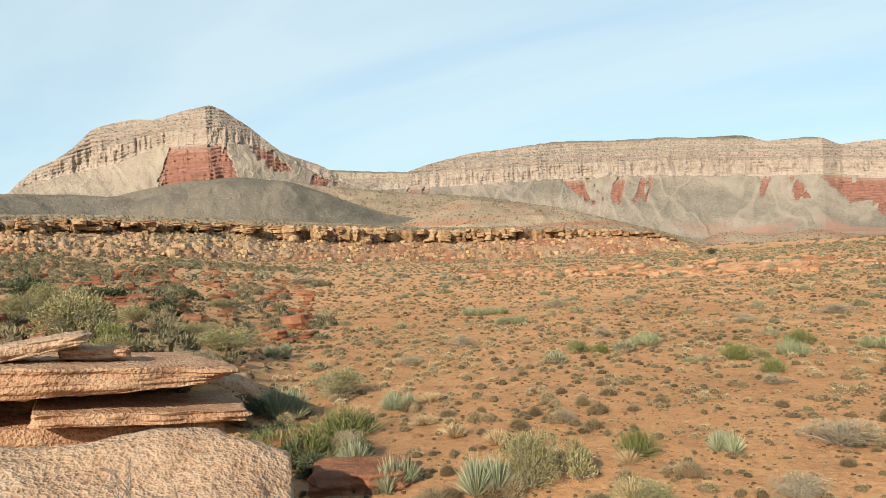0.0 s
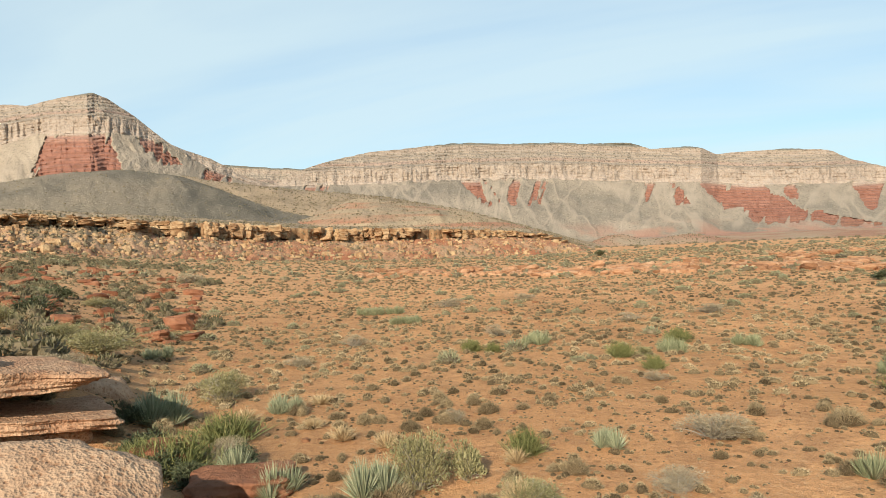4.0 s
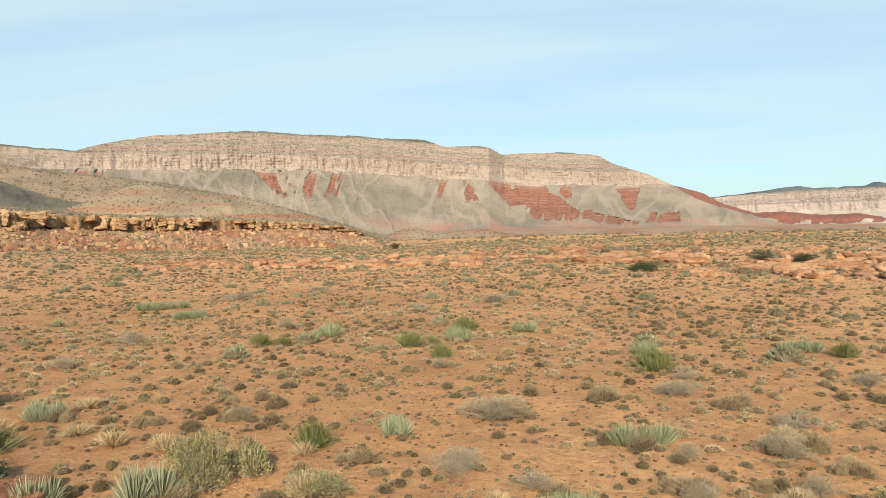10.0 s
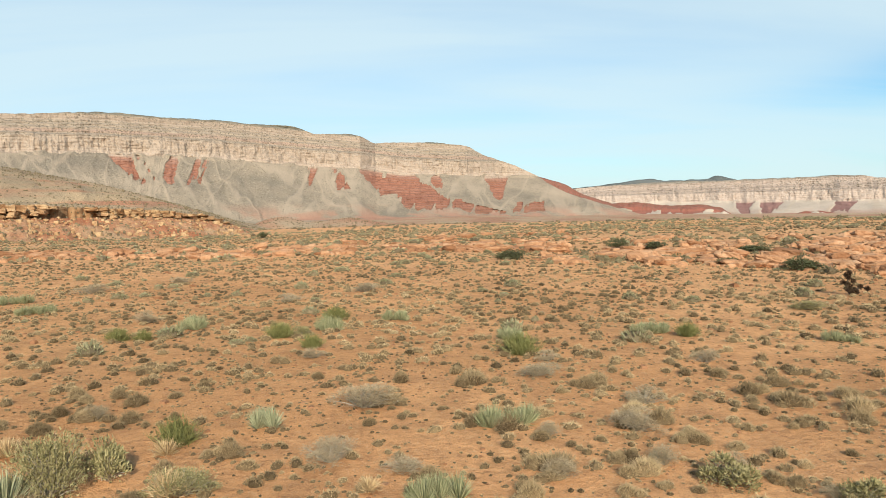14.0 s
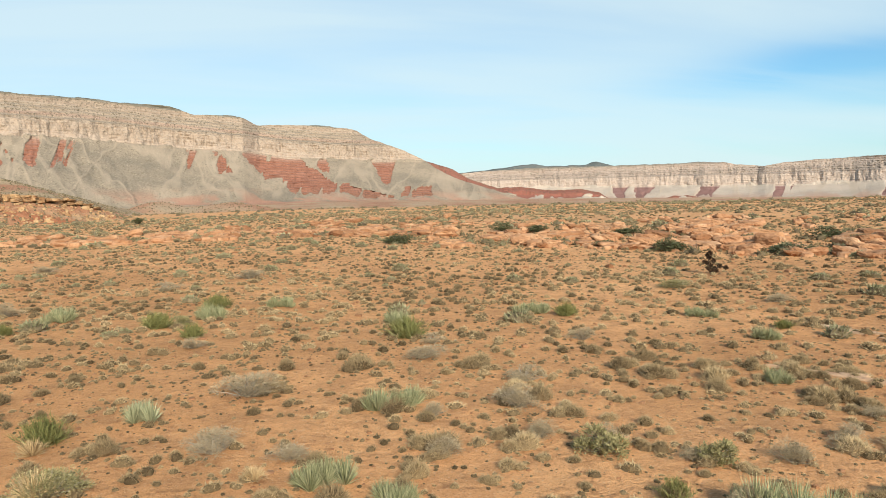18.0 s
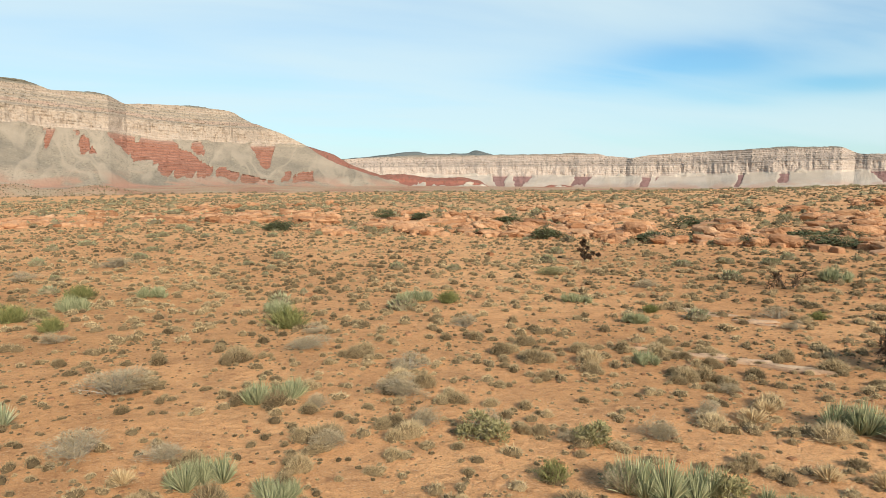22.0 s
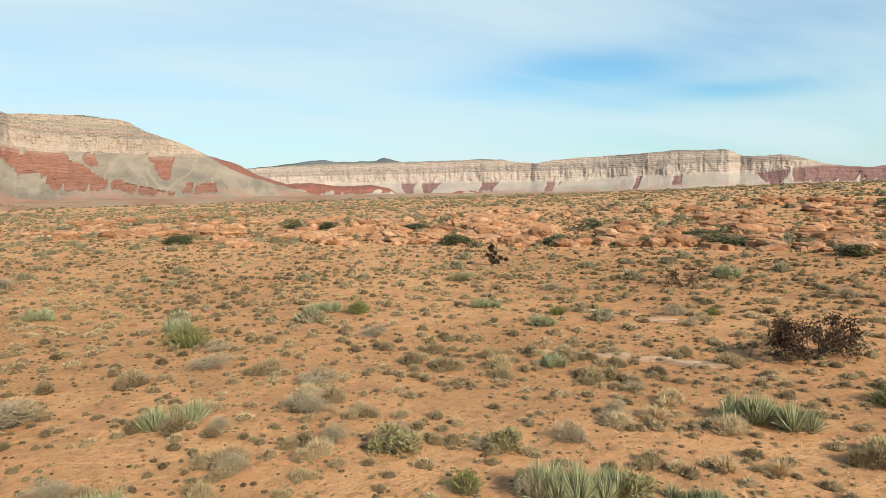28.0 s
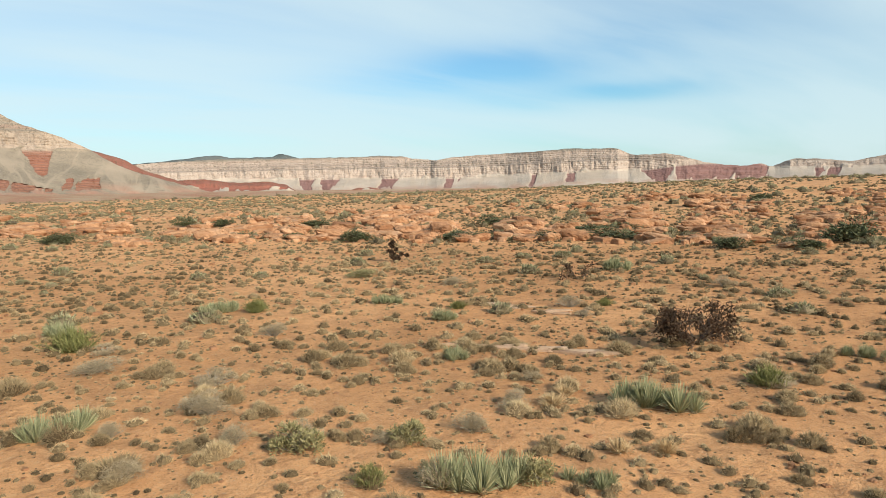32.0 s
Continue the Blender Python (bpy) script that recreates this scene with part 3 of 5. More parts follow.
mesa(
    "butte", "steep cream and grey butte with a red cliff band",
    [(-72, 3.0), (-67, 4.2), (-64.4, 5.09), (-63.8, 5.8), (-62.7, 6.76), (-61.3, 7.48), (-60.2, 8.28), (-59.4, 9.17), (-58.8, 9.66), (-57.5, 10.09), (-56, 10.39), (-54.8, 10.3), (-53.6, 10.71), (-52.3, 11.1), (-50.6, 11.46), (-49.7, 11.1), (-47.8, 9.81), (-46.8, 8.93), (-45.4, 7.81), (-44.5, 7.43), (-42.8, 6.84), (-41.9, 6.36), (-40.2, 5.48), (-37.5, 4.3), (-35, 3.0)],
    [(-72, 2.2), (-50, 3.2), (-35, 2.0)],
    [(-72, 3.0), (-63.8, 5.4), (-61.4, 6.05), (-57.7, 6.9), (-55.7, 7.76), (-53.7, 8.3), (-49.6, 8.55), (-46.2, 8.1), (-42.8, 5.9), (-35, 2.6)],
    [(-72, 1330), (-56, 1230), (-54, 1200), (-51, 1130), (-47, 1200), (-35, 1330)], 0.24, [MESA_ROCK, BUTTE_TALUS],
    [(-53.7, -49.6, -55.2, -48.7, 8.4, 5.0), (-47.9, -46.4, -46.4, -44.7, 8.2, 6.3), (-43.3, -41.2, -43.3, -41.2, 5.7, 5.0)], 41,
    full=[(-72, 5.0), (-64, 8.2), (-59, 10.3), (-50.6, 11.5), (-46, 11.0), (-35, 8.0)], relief=1.3)
mesa("low_ridge", "low grey ridge in the gap behind the butte", [(-46, 6.0), (-41.9, 6.3), (-39.2, 6.07), (-36, 5.87), (-32, 5.7)], [(-46, 3), (-32, 3)], [(-46, 3.6), (-32, 3.6)], [(-46, 2600), (-32, 2600)], 0.2, [MESA_ROCK, TALUS], [], 47, 0.08, 60)
mesa(
    "mesa", "long cream and grey mesa with red cliff windows",
    [(-44, 2.0), (-38.4, 4.63), (-35.6, 5.84), (-33.7, 6.42), (-31.7, 6.79), (-30, 7.08), (-27.9, 7.18), (-25.7, 7.35), (-23.7, 7.48), (-22.3, 7.44), (-19.6, 7.24), (-17.5, 7.15), (-15, 7.08), (-13.3, 6.85), (-9.9, 6.71), (-9.2, 6.5), (-8.1, 6.08), (-5.4, 6.05), (-4.5, 5.92), (-3.4, 5.28), (-2.3, 5.36), (1.4, 5.3), (4.1, 4.96), (5.4, 4.18), (8.1, 3.22), (9.9, 2.28), (10.8, 1.62), (12.1, 0.95), (13.6, 0.45), (16, -0.3), (18, -0.9)],
    [(-44, 0.4), (-27, 0.0), (-15, -0.75), (-10, -0.6), (4, -0.65), (10, -0.78), (18, -1.1)],
    [(-44, 4.5), (-36.6, 4.4), (-22.9, 4.32), (-16.5, 4.15), (-8.5, 3.42), (-4.2, 3.18), (-1.2, 2.74), (5.6, 2.37), (9.9, 2.28), (18, 2.2)],
    [(-44, 1560), (-33, 1640), (-25, 1700), (-12, 1900), (-9, 1960), (-4.5, 1990), (-3.3, 2080), (4, 2150), (6, 2260), (18, 2600)], 0.24, [MESA_ROCK, TALUS],
    [(-23.1, -21.5, -21.2, -20.5, 4.25, 2.3), (-21.25, -20.6, -20.1, -19.75, 4.2, 2.4), (-19.9, -18.3, -19.2, -18.75, 4.1, 2.3), (-17.5, -16.2, -17.8, -16.8, 4.1, 2.2), (-8.6, -7.9, -8.8, -8.2, 3.3, 1.9), (-6.9, -6.2, -6.4, -5.4, 3.3, 1.7), (-4.7, -3.0, -2.9, -1.3, 3.1, 1.2), (-2.7, -0.3, -0.9, 3.5, 2.8, -0.1), (1.0, 1.8, 1.4, 2.2, 2.4, 1.6), (5.4, 7.4, 6.45, 7.1, 2.35, 0.45), (8.0, 10.1, 6.9, 10.3, 0.05, -0.45), (2.2, 3.6, 4.2, 7.6, 0.5, -0.5), (-36, -33.5, -36, -34, 4.5, 4.0)], 42,
    full=[(-44, 7.4), (-23, 7.5), (-15, 7.1), (-9, 6.5), (-4, 5.95), (1.4, 5.35), (5, 5.2), (18, 4.8)])
mesa("red_ridge", "dark red bedded ridge end at the foot of the mesa", [(6, 2.6), (9, 2.5), (10.2, 2.25), (10.9, 1.98), (11.8, 1.74), (12.1, 1.55), (12.7, 1.14), (13.7, 0.68), (15.2, 0.2), (17, -0.5)], [(6, -0.6), (17, -0.9)], [(6, -0.3), (17, -0.6)], [(6, 2700), (17, 2700)], 0.1, [RED_ROCK, TALUS], [], 43, 0.05, 70)
mesa(
    "far_mesa", "long pale far mesa with dusky red lower beds",
    [(8, 0.9), (12.9, 1.35), (15, 1.49), (19.2, 1.65), (28.1, 1.67), (31.3, 1.74), (32.7, 1.66), (33.6, 1.46), (35.4, 1.28), (36.7, 1.5), (39.4, 1.68), (41.7, 1.75), (43.9, 1.87), (46, 1.98), (49.8, 1.92), (50.2, 1.67), (50.8, 1.39), (52.2, 1.35), (53.4, 1.45), (54.6, 1.19), (56.1, 0.69), (57.5, 0.45), (59.1, 0.33), (60.1, 0.5), (60.7, 0.23), (62.2, 0.78), (63.6, 0.72), (66, 0.5), (68, 0.9), (76, 0.8)],
    [(8, -1.3), (37, -1.25), (46, -1.1), (76, -1.0)],
    [(8, 0.0), (24.5, -0.06), (31.7, -0.12), (37.2, -0.22), (43.4, -0.03), (48.1, 0.12), (52.2, 0.18), (54.2, 0.43), (56.1, 0.56), (60, 0.5), (61, 0.1), (76, 0.1)],
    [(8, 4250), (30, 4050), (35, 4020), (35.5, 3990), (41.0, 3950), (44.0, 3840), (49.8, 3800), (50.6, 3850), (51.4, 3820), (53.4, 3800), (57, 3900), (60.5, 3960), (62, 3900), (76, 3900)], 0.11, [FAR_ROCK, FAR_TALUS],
    [(24.4, 25.8, 24.8, 25.3, -0.1, -0.9), (26.2, 27.7, 26.2, 26.8, -0.15, -1.2), (31.0, 32.4, 30.7, 31.7, -0.15, -0.8), (36.1, 37.4, 36.0, 36.7, -0.25, -1.1), (43.1, 43.7, 42.9, 43.5, 0.0, -0.9), (46.0, 46.5, 45.8, 46.3, 0.0, -0.6), (51.6, 53.9, 52.6, 53.3, 0.22, -1.0), (54.0, 60.6, 54.3, 60.6, 0.6, -0.6), (63.5, 66, 63.8, 65, 0.1, -0.6)], 44, 0.05, 80,
    full=[(8, 1.5), (40, 1.85), (47, 2.0), (50, 1.95), (53, 1.8), (56, 1.5), (76, 1.2)], relief=0.55)
mesa("distant_ridge", "far dark wooded ridge tinted blue-grey for haze, behind the pale mesa", [(9, 0.9), (13, 1.38), (16, 1.70), (18.3, 1.98), (19.4, 1.72), (22.4, 1.78), (23.2, 2.02), (24.2, 1.75), (27, 1.1)], [(9, -1), (27, -1)], None, [(9, 4800), (27, 4800)], 0.05, [HAZY_WOODED, HAZY_WOODED], [], 48, 0.1, 30, relief=0.3)
mesa("red_mound", "low dark red mound on the far plain", [(11, -0.9), (13, -0.5), (15, 0.05), (16, 0.13), (17.4, 0.14), (20, -0.22), (21.1, -0.16), (22.2, -0.14), (23.5, -0.4), (24.2, -0.87), (25, -1.15), (28, -1.2), (29, -0.8), (30.1, -0.78), (32.1, -1.1), (34, -1.25)], [(11, -1.3), (34, -1.4)], None, [(11, 2900), (34, 2900)], 0.06, [RED_ROCK, FAR_TALUS], [(13, 33, 13, 33, 1.0, -0.85)], 49, 0.08, 40, relief=0.6)
hill("low_mound", "small grey-tan mound at the foot of the mesa", [(-14, -1.6), (-12.7, -0.75), (-10.8, -0.3), (-8.8, -0.95), (-7.2, -0.8), (-5.6, -0.5), (-2.9, -1.05), (1, -1.5)], 560, 640, BADLAND, -1.7, 33, 0.4)
hill("badland_flat", "pale pink badland flats beyond the plain", [(-15, -1.3), (-9, -0.9), (0.8, -0.72), (5.3, -0.68), (9.9, -0.78), (16.4, -1.0), (22.5, -1.2), (30, -1.38), (40, -1.5)], 640, 1100, BADLAND, -1.9, 36, 0.25)

# ---- plant and stone materials ----
GREY_LEAF = make_leaf("grey_brush_twigs", (0.22, 0.165, 0.10), (0.36, 0.285, 0.18), (0.50, 0.41, 0.27))
SAGE_LEAF = make_leaf("sage_leaves", (0.16, 0.145, 0.06), (0.27, 0.24, 0.11), (0.40, 0.345, 0.18))
GREEN_LEAF = make_leaf("green_stems", (0.10, 0.11, 0.035), (0.17, 0.175, 0.06), (0.26, 0.24, 0.09))
DARK_LEAF = make_leaf("dark_green_foliage", (0.045, 0.055, 0.025), (0.085, 0.095, 0.045), (0.14, 0.14, 0.07))
YUCCA_LEAF = make_leaf("yucca_blades", (0.17, 0.185, 0.09), (0.29, 0.30, 0.165), (0.44, 0.42, 0.25))
BLUE_YUCCA_LEAF = make_leaf("blue_green_yucca_blades", (0.20, 0.215, 0.12), (0.31, 0.32, 0.19), (0.43, 0.42, 0.27))
BARK = make_leaf("dark_weathered_bark", (0.055, 0.040, 0.030), (0.085, 0.062, 0.045), (0.13, 0.10, 0.075), rough=0.9)
TWIG_BARK = make_leaf("grey_dead_bark", (0.13, 0.115, 0.10), (0.19, 0.17, 0.145), (0.27, 0.24, 0.21), rough=0.9)
PALE_BARK = make_leaf("bleached_twigs", (0.24, 0.20, 0.16), (0.33, 0.29, 0.23), (0.42, 0.37, 0.30), rough=0.9)
RUST_LEAF = make_leaf("rusty_dead_leaves", (0.045, 0.028, 0.017), (0.07, 0.042, 0.024), (0.11, 0.062, 0.035))
SLOPE_LEAF = make_leaf("dark_slope_brush", (0.09, 0.08, 0.04), (0.16, 0.14, 0.075), (0.25, 0.21, 0.12))
# darker than old thatch alone: shade between blades is mixed into the colour
SHADED_THATCH = make_leaf("dark_old_thatch", (0.11, 0.085, 0.052), (0.16, 0.125, 0.075), (0.23, 0.175, 0.105), rough=0.95)
GREEN_GRASS = make_leaf("grey_green_brush", (0.17, 0.165, 0.09), (0.26, 0.245, 0.14), (0.36, 0.335, 0.20))



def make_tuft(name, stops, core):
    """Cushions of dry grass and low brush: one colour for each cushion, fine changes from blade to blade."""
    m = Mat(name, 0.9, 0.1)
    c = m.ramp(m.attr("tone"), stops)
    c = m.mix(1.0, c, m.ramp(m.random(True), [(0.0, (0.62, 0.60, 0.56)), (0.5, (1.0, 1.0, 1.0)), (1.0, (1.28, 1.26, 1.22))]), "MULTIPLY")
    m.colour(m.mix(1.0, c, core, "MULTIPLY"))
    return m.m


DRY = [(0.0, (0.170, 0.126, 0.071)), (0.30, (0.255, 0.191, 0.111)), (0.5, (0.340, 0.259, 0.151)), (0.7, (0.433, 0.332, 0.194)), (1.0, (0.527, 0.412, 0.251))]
# the hearts' low factor is old thatch plus painted shade between blades
TUFT, SHADED_TUFT_BODY = make_tuft("dry_tufts", DRY, (1.0, 1.0, 1.0)), make_tuft("old_tuft_hearts", DRY, (0.40, 0.38, 0.36))

rng = np.random.default_rng(7)


def part(name, me, parent, label=""):
    ob = new(name, me)
    ob.parent = parent
    return tagged(ob, label)


def blades(root, tip, width, bend=0.0, segs=2):
    """Flat tapering blades from root to tip points (n x 3 each), as triangles and quads cut in triangles."""
    n = len(root)
    d = tip - root
    side = np.cross(d, rng.normal(size=(n, 3)))
    side /= np.linalg.norm(side, axis=1, keepdims=True) + 1e-9
    w = np.broadcast_to(np.asarray(width, float), (n,))[:, None] * side * 0.5
    droop = np.zeros((n, 3))
    droop[:, 2] = bend * np.linalg.norm(d[:, :2], axis=1)
    if segs == 1:
        v = np.stack([root - w, root + w, tip], 1).reshape(-1, 3)
        return v, np.arange(3 * n).reshape(-1, 3)
    m = root + d * 0.55 + droop
    v = np.stack([root - w * 0.8, root + w * 0.8, m - w, m + w, tip], 1).reshape(-1, 3)
    o = (np.arange(n) * 5)[:, None]
    f = np.concatenate([o + [0, 1, 3], o + [0, 3, 2], o + [2, 3, 4]], 0)
    return v, f


def join(*sets):
    vs, fs, k = [], [], 0
    for v, f in sets:
        vs.append(v)
        fs.append(f + k)
        k += len(v)
    return np.concatenate(vs), np.concatenate(fs)


def dome_dirs(n, up=0.2):
    d = rng.normal(size=(n, 3))
    d[:, 2] = np.abs(d[:, 2]) + up
    return d / np.linalg.norm(d, axis=1, keepdims=True)


def tube(p0, p1, r0, r1, sides=4):
    """A tapered twig."""
    d = p1 - p0
    a = np.cross(d, [0.3, 0.5, 0.8])
    a = a / (np.linalg.norm(a) + 1e-9)
    b = np.cross(d / (np.linalg.norm(d) + 1e-9), a)
    t = np.arange(sides) * 2 * np.pi / sides
    ring = np.cos(t)[:, None] * a + np.sin(t)[:, None] * b
    v = np.concatenate([p0 + ring * r0, p1 + ring * r1])
    f = []
    for i in range(sides):
        j = (i + 1) % sides
        f += [[i, j, sides + j], [i, sides + j, sides + i]]
    return v, np.array(f)


def branching(p, d, length, r, depth, out, ends, spread=0.6, rise=0.1, kids=(2, 4)):
    q = p + d * length
    mid = p + d * length * 0.5 + rng.normal(size=3) * length * 0.07
    out.append(tube(p, mid, r, r * 0.85))
    out.append(tube(mid, q, r * 0.85, r * 0.65))
    if depth == 0:
        ends.append(q)
        return
    for _ in range(rng.integers(kids[0], kids[1])):
        nd = d + rng.normal(size=3) * spread
        nd[2] += rise
        nd /= np.linalg.norm(nd)
        branching(q, nd, length * rng.uniform(0.6, 0.85), r * 0.6, depth - 1, out, ends, spread, rise, kids)
    if depth < 3:
        ends.append(q)


def lobes(n, flat=0.75):
    """Uneven lumps that together fill a unit dome: centres and radii."""
    c = dome_dirs(n) * rng.uniform(0.30, 0.78, (n, 1)) * [0.5, 0.5, flat]
    c[:, 2] = np.abs(c[:, 2])
    return c, rng.uniform(0.16, 0.30, n)


# each plant kind: unit size (1 wide, 1 high), several forms, stems and crown apart
def twig_shrub(n_twig, n_leaf, leaf, n_lobe=9, upright=0.2, needle=True):
    c, r = lobes(n_lobe)
    k = rng.integers(0, n_lobe, n_twig)
    tip = c[k] + dome_dirs(n_twig, 0.0) * r[k][:, None]
    tip[:, 2] = np.maximum(tip[:, 2], 0.06)
    root = tip * [0.12, 0.12, 0.0] + rng.normal(size=(n_twig, 3)) * [0.03, 0.03, 0]
    stems = blades(root, tip, 0.012, 0.1)
    k = rng.integers(0, n_lobe, n_leaf)
    d = dome_dirs(n_leaf, -0.15)
    at = c[k] + d * (r[k] * rng.uniform(0.55, 1.08, n_leaf))[:, None]
    at[:, 2] = np.maximum(at[:, 2], 0.02)
    d = d + rng.normal(size=d.shape) * 0.5 + [0, 0, upright]
    d /= np.linalg.norm(d, axis=1, keepdims=True)
    leaves = blades(at, at + d * rng.uniform(0.7, 1.4, (n_leaf, 1)) * leaf, leaf * (0.16 if needle else 0.45), 0, 1)
    return stems, leaves


def stem_shrub(n):
    """Dense upright thin stems."""
    root = rng.normal(size=(n, 3)) * [0.13, 0.13, 0]
    d = dome_dirs(n, 0.35)
    tip = root + d * [0.5, 0.5, 0.95] * rng.uniform(0.6, 1.05, (n, 1))
    mid = root + (tip - root) * 0.6
    a = blades(root, tip, 0.020, 0.05)
    e = rng.normal(size=(n, 3)) * 0.09 + [0, 0, 0.16]
    b = blades(mid, mid + e, 0.018, 0, 1)
    e = rng.normal(size=(n, 3)) * 0.09 + [0, 0, 0.12]
    return a, join(b, blades(root + (tip - root) * 0.8, root + (tip - root) * 0.8 + e, 0.016, 0, 1))


def rosette(n, spread=1.0):
    """Stiff blades from one heart."""
    d = dome_dirs(n, 0.45)
    ln = rng.uniform(0.75, 1.05, (n, 1))
    tip = d * ln * [0.5 * spread, 0.5 * spread, 0.98]
    root = d * [0.07, 0.07, 0.03]
    return blades(root, tip, 0.017, 0.05)


def shape(name, mesh, mat):
    return np_mesh(name, mesh[0], mesh[1], [mat])


def kit(maker, count, names, mats):
    forms = []
    for _ in range(count):
        forms.append([shape(nm, s, m) for nm, s, m in zip(names, maker(), mats)])
    return forms


KITS = {
    "bigsage": kit(lambda: twig_shrub(260, 7000, 0.034, 26, 0.7, False), 3, ("woody_base", "crown"), (PALE_BARK, SAGE_LEAF)),
    "grey": kit(lambda: twig_shrub(130, 4200, 0.055), 5, ("woody_base", "crown"), (PALE_BARK, GREY_LEAF)),
    "sage": kit(lambda: twig_shrub(110, 1900, 0.075, 12, 0.6, False), 4, ("woody_base", "crown"), (PALE_BARK, SAGE_LEAF)),
    "green": kit(lambda: stem_shrub(420), 3, ("woody_base", "crown"), (GREEN_LEAF, GREEN_LEAF)),
    "dark": kit(lambda: twig_shrub(80, 1500, 0.075, 13, 0.3, False), 3, ("woody_base", "crown"), (BARK, DARK_LEAF)),
    "straw": kit(lambda: (rosette(260, 1.0), twig_shrub(10, 300, 0.12)[1]), 3, ("blades", "crown"), (STRAW, STRAW)),
}
YUCCA_FORMS = [(shape("rosette", rosette(190), YUCCA_LEAF), shape("rosette", rosette(190), BLUE_YUCCA_LEAF)) for _ in range(4)]
YUCCA_SKIRT = [shape("dry_leaves", rosette(34, 1.25), STRAW) for _ in range(2)]

WORDS = {
    "grey": ("grey_shrub", "rounded grey twiggy desert shrub on red soil", "shrub", "grey shrubs on the plain"),
    "sage": ("sagebrush", "silvery green sagebrush with uneven leafy clumps", "shrub", "sagebrush on the plain"),
    "green": ("green_shrub", "yellow-green shrub of dense upright thin stems", "shrub", "green shrubs on the plain"),
    "dark": ("dark_shrub", "low dark green shrub among sandstone slabs", "shrub", "dark shrubs by the outcrops"),
    "straw": ("bunch_grass", "dry straw-coloured bunch grass on red soil", "grass clump", "large straw bunches"),
}


def gz1(x, y):
    return float(ground_z(np.array([x]), np.array([y]))[0])


TAKEN = {}


def crowded(kind, x, y):
    """Whether one of the kind stands there already."""
    spots = TAKEN.setdefault(kind, [])
    if any(math.hypot(x - a, y - b) < 0.42 for a, b in spots):
        return True
    spots.append((x, y))
    return False


def plant(kind, x, y, w, h):
    if crowded(kind, x, y):
        return None
    name, label, cat, group = WORDS[kind]
    top = new(name)
    tagged(top, label, cat, group)
    top.matrix_basis = pose(x, y, gz1(x, y) - 0.01, 0, 0, rng.uniform(0, 360))
    top.empty_display_size = 0.1
    kit_name = "bigsage" if kind == "sage" and w > 0.75 else kind
    form = KITS[kit_name][rng.integers(len(KITS[kit_name]))]
    for me in form:
        ob = part(me.name.split(".")[0], me, top)
        ob.scale = (w * rng.uniform(0.95, 1.1), w * rng.uniform(0.85, 1.1), h * 1.1)
    return top


def yucca(x, y, w, h, blue=False):
    if crowded("yucca", x, y):
        return None
    top = new("yucca")
    n = max(1, min(14, round(w / max(h, 0.25) * 3.2)))
    tagged(top, "blue-green narrow-leaved yucca clump" if blue else "pale green narrow-leaved yucca clump with stiff blades", "yucca", "yuccas on the plain")
    top.matrix_basis = pose(x, y, gz1(x, y) - 0.01, 0, 0, 0)
    top.empty_display_size = 0.1
    span = max(0.0, w - h * 1.0)
    a = math.atan2(x, y)
    for i in range(n):
        off = (i / max(1, n - 1) - 0.5) * span if n > 1 else 0.0
        ob = part("rosette", YUCCA_FORMS[rng.integers(4)][1 if blue else 0], top)
        ob.location = (math.cos(a) * off + rng.uniform(-0.05, 0.05), -math.sin(a) * off + rng.uniform(-0.18, 0.18), 0)
        s = h * rng.uniform(0.75, 1.15)
        ob.scale, ob.rotation_euler = (s * 1.25, s * 1.25, s), (0, 0, rng.uniform(0, 6))
        if i % 2 == 0:
            sk = part("dry_leaves", YUCCA_SKIRT[rng.integers(2)], top, "dry straw-coloured lower leaves")
            sk.location = ob.location
            sk.scale, sk.rotation_euler = (s * 1.2, s * 1.2, s * 0.28), (0, 0, rng.uniform(0, 6))
    return top


# ---- where the larger plants stand: x, y, width, height in metres ----
YUCCA_A = [(-9.3, 8.6, 1.04, 0.65), (-7.9, 10.1, 0.85, 0.38), (-4.4, 7.1, 0.90, 0.54), (-6.4, 7.0, 0.52, 0.48), (-5.5, 6.7, 0.63, 0.45), (-2.2, 9.7, 0.55, 0.32), (-14.4, 13.3, 0.98, 0.41), (-14.7, 25.3, 2.13, 0.43), (-12.1, 22.5, 1.45, 0.37), (-2.3, 17.9, 0.91, 0.44), (-0.7, 19.4, 0.96, 0.38), (-6.0, 18.6, 0.96, 0.45), (1.1, 9.4, 0.96, 0.38), (5.4, 16.2, 0.97, 0.36), (-0.6, 19.3, 0.93, 0.28), (2.0, 15.8, 0.75, 0.36), (0.1, 7.0, 0.79, 0.32), (5.4, 16.2, 0.76, 0.33), (8.9, 14.6, 0.83, 0.28), (8.8, 14.2, 0.82, 0.23), (8.7, 12.0, 0.61, 0.29), (6.9, 9.2, 0.48, 0.26), (0.0, 6.7, 0.77, 0.37), (0.8, 6.4, 0.58, 0.26)]
YUCCA_B = [(7.4, 5.6, 1.27, 0.45), (4.0, 5.3, 0.63, 0.40), (4.4, 5.1, 0.64, 0.36), (5.1, 4.5, 0.56, 0.19), (16.9, 14.3, 0.92, 0.53), (11.9, 5.0, 0.69, 0.25), (5.0, 4.3, 0.68, 0.26), (-4.5, 7.4, 0.80, 0.43), (4.8, 4.7, 0.46, 0.23)]
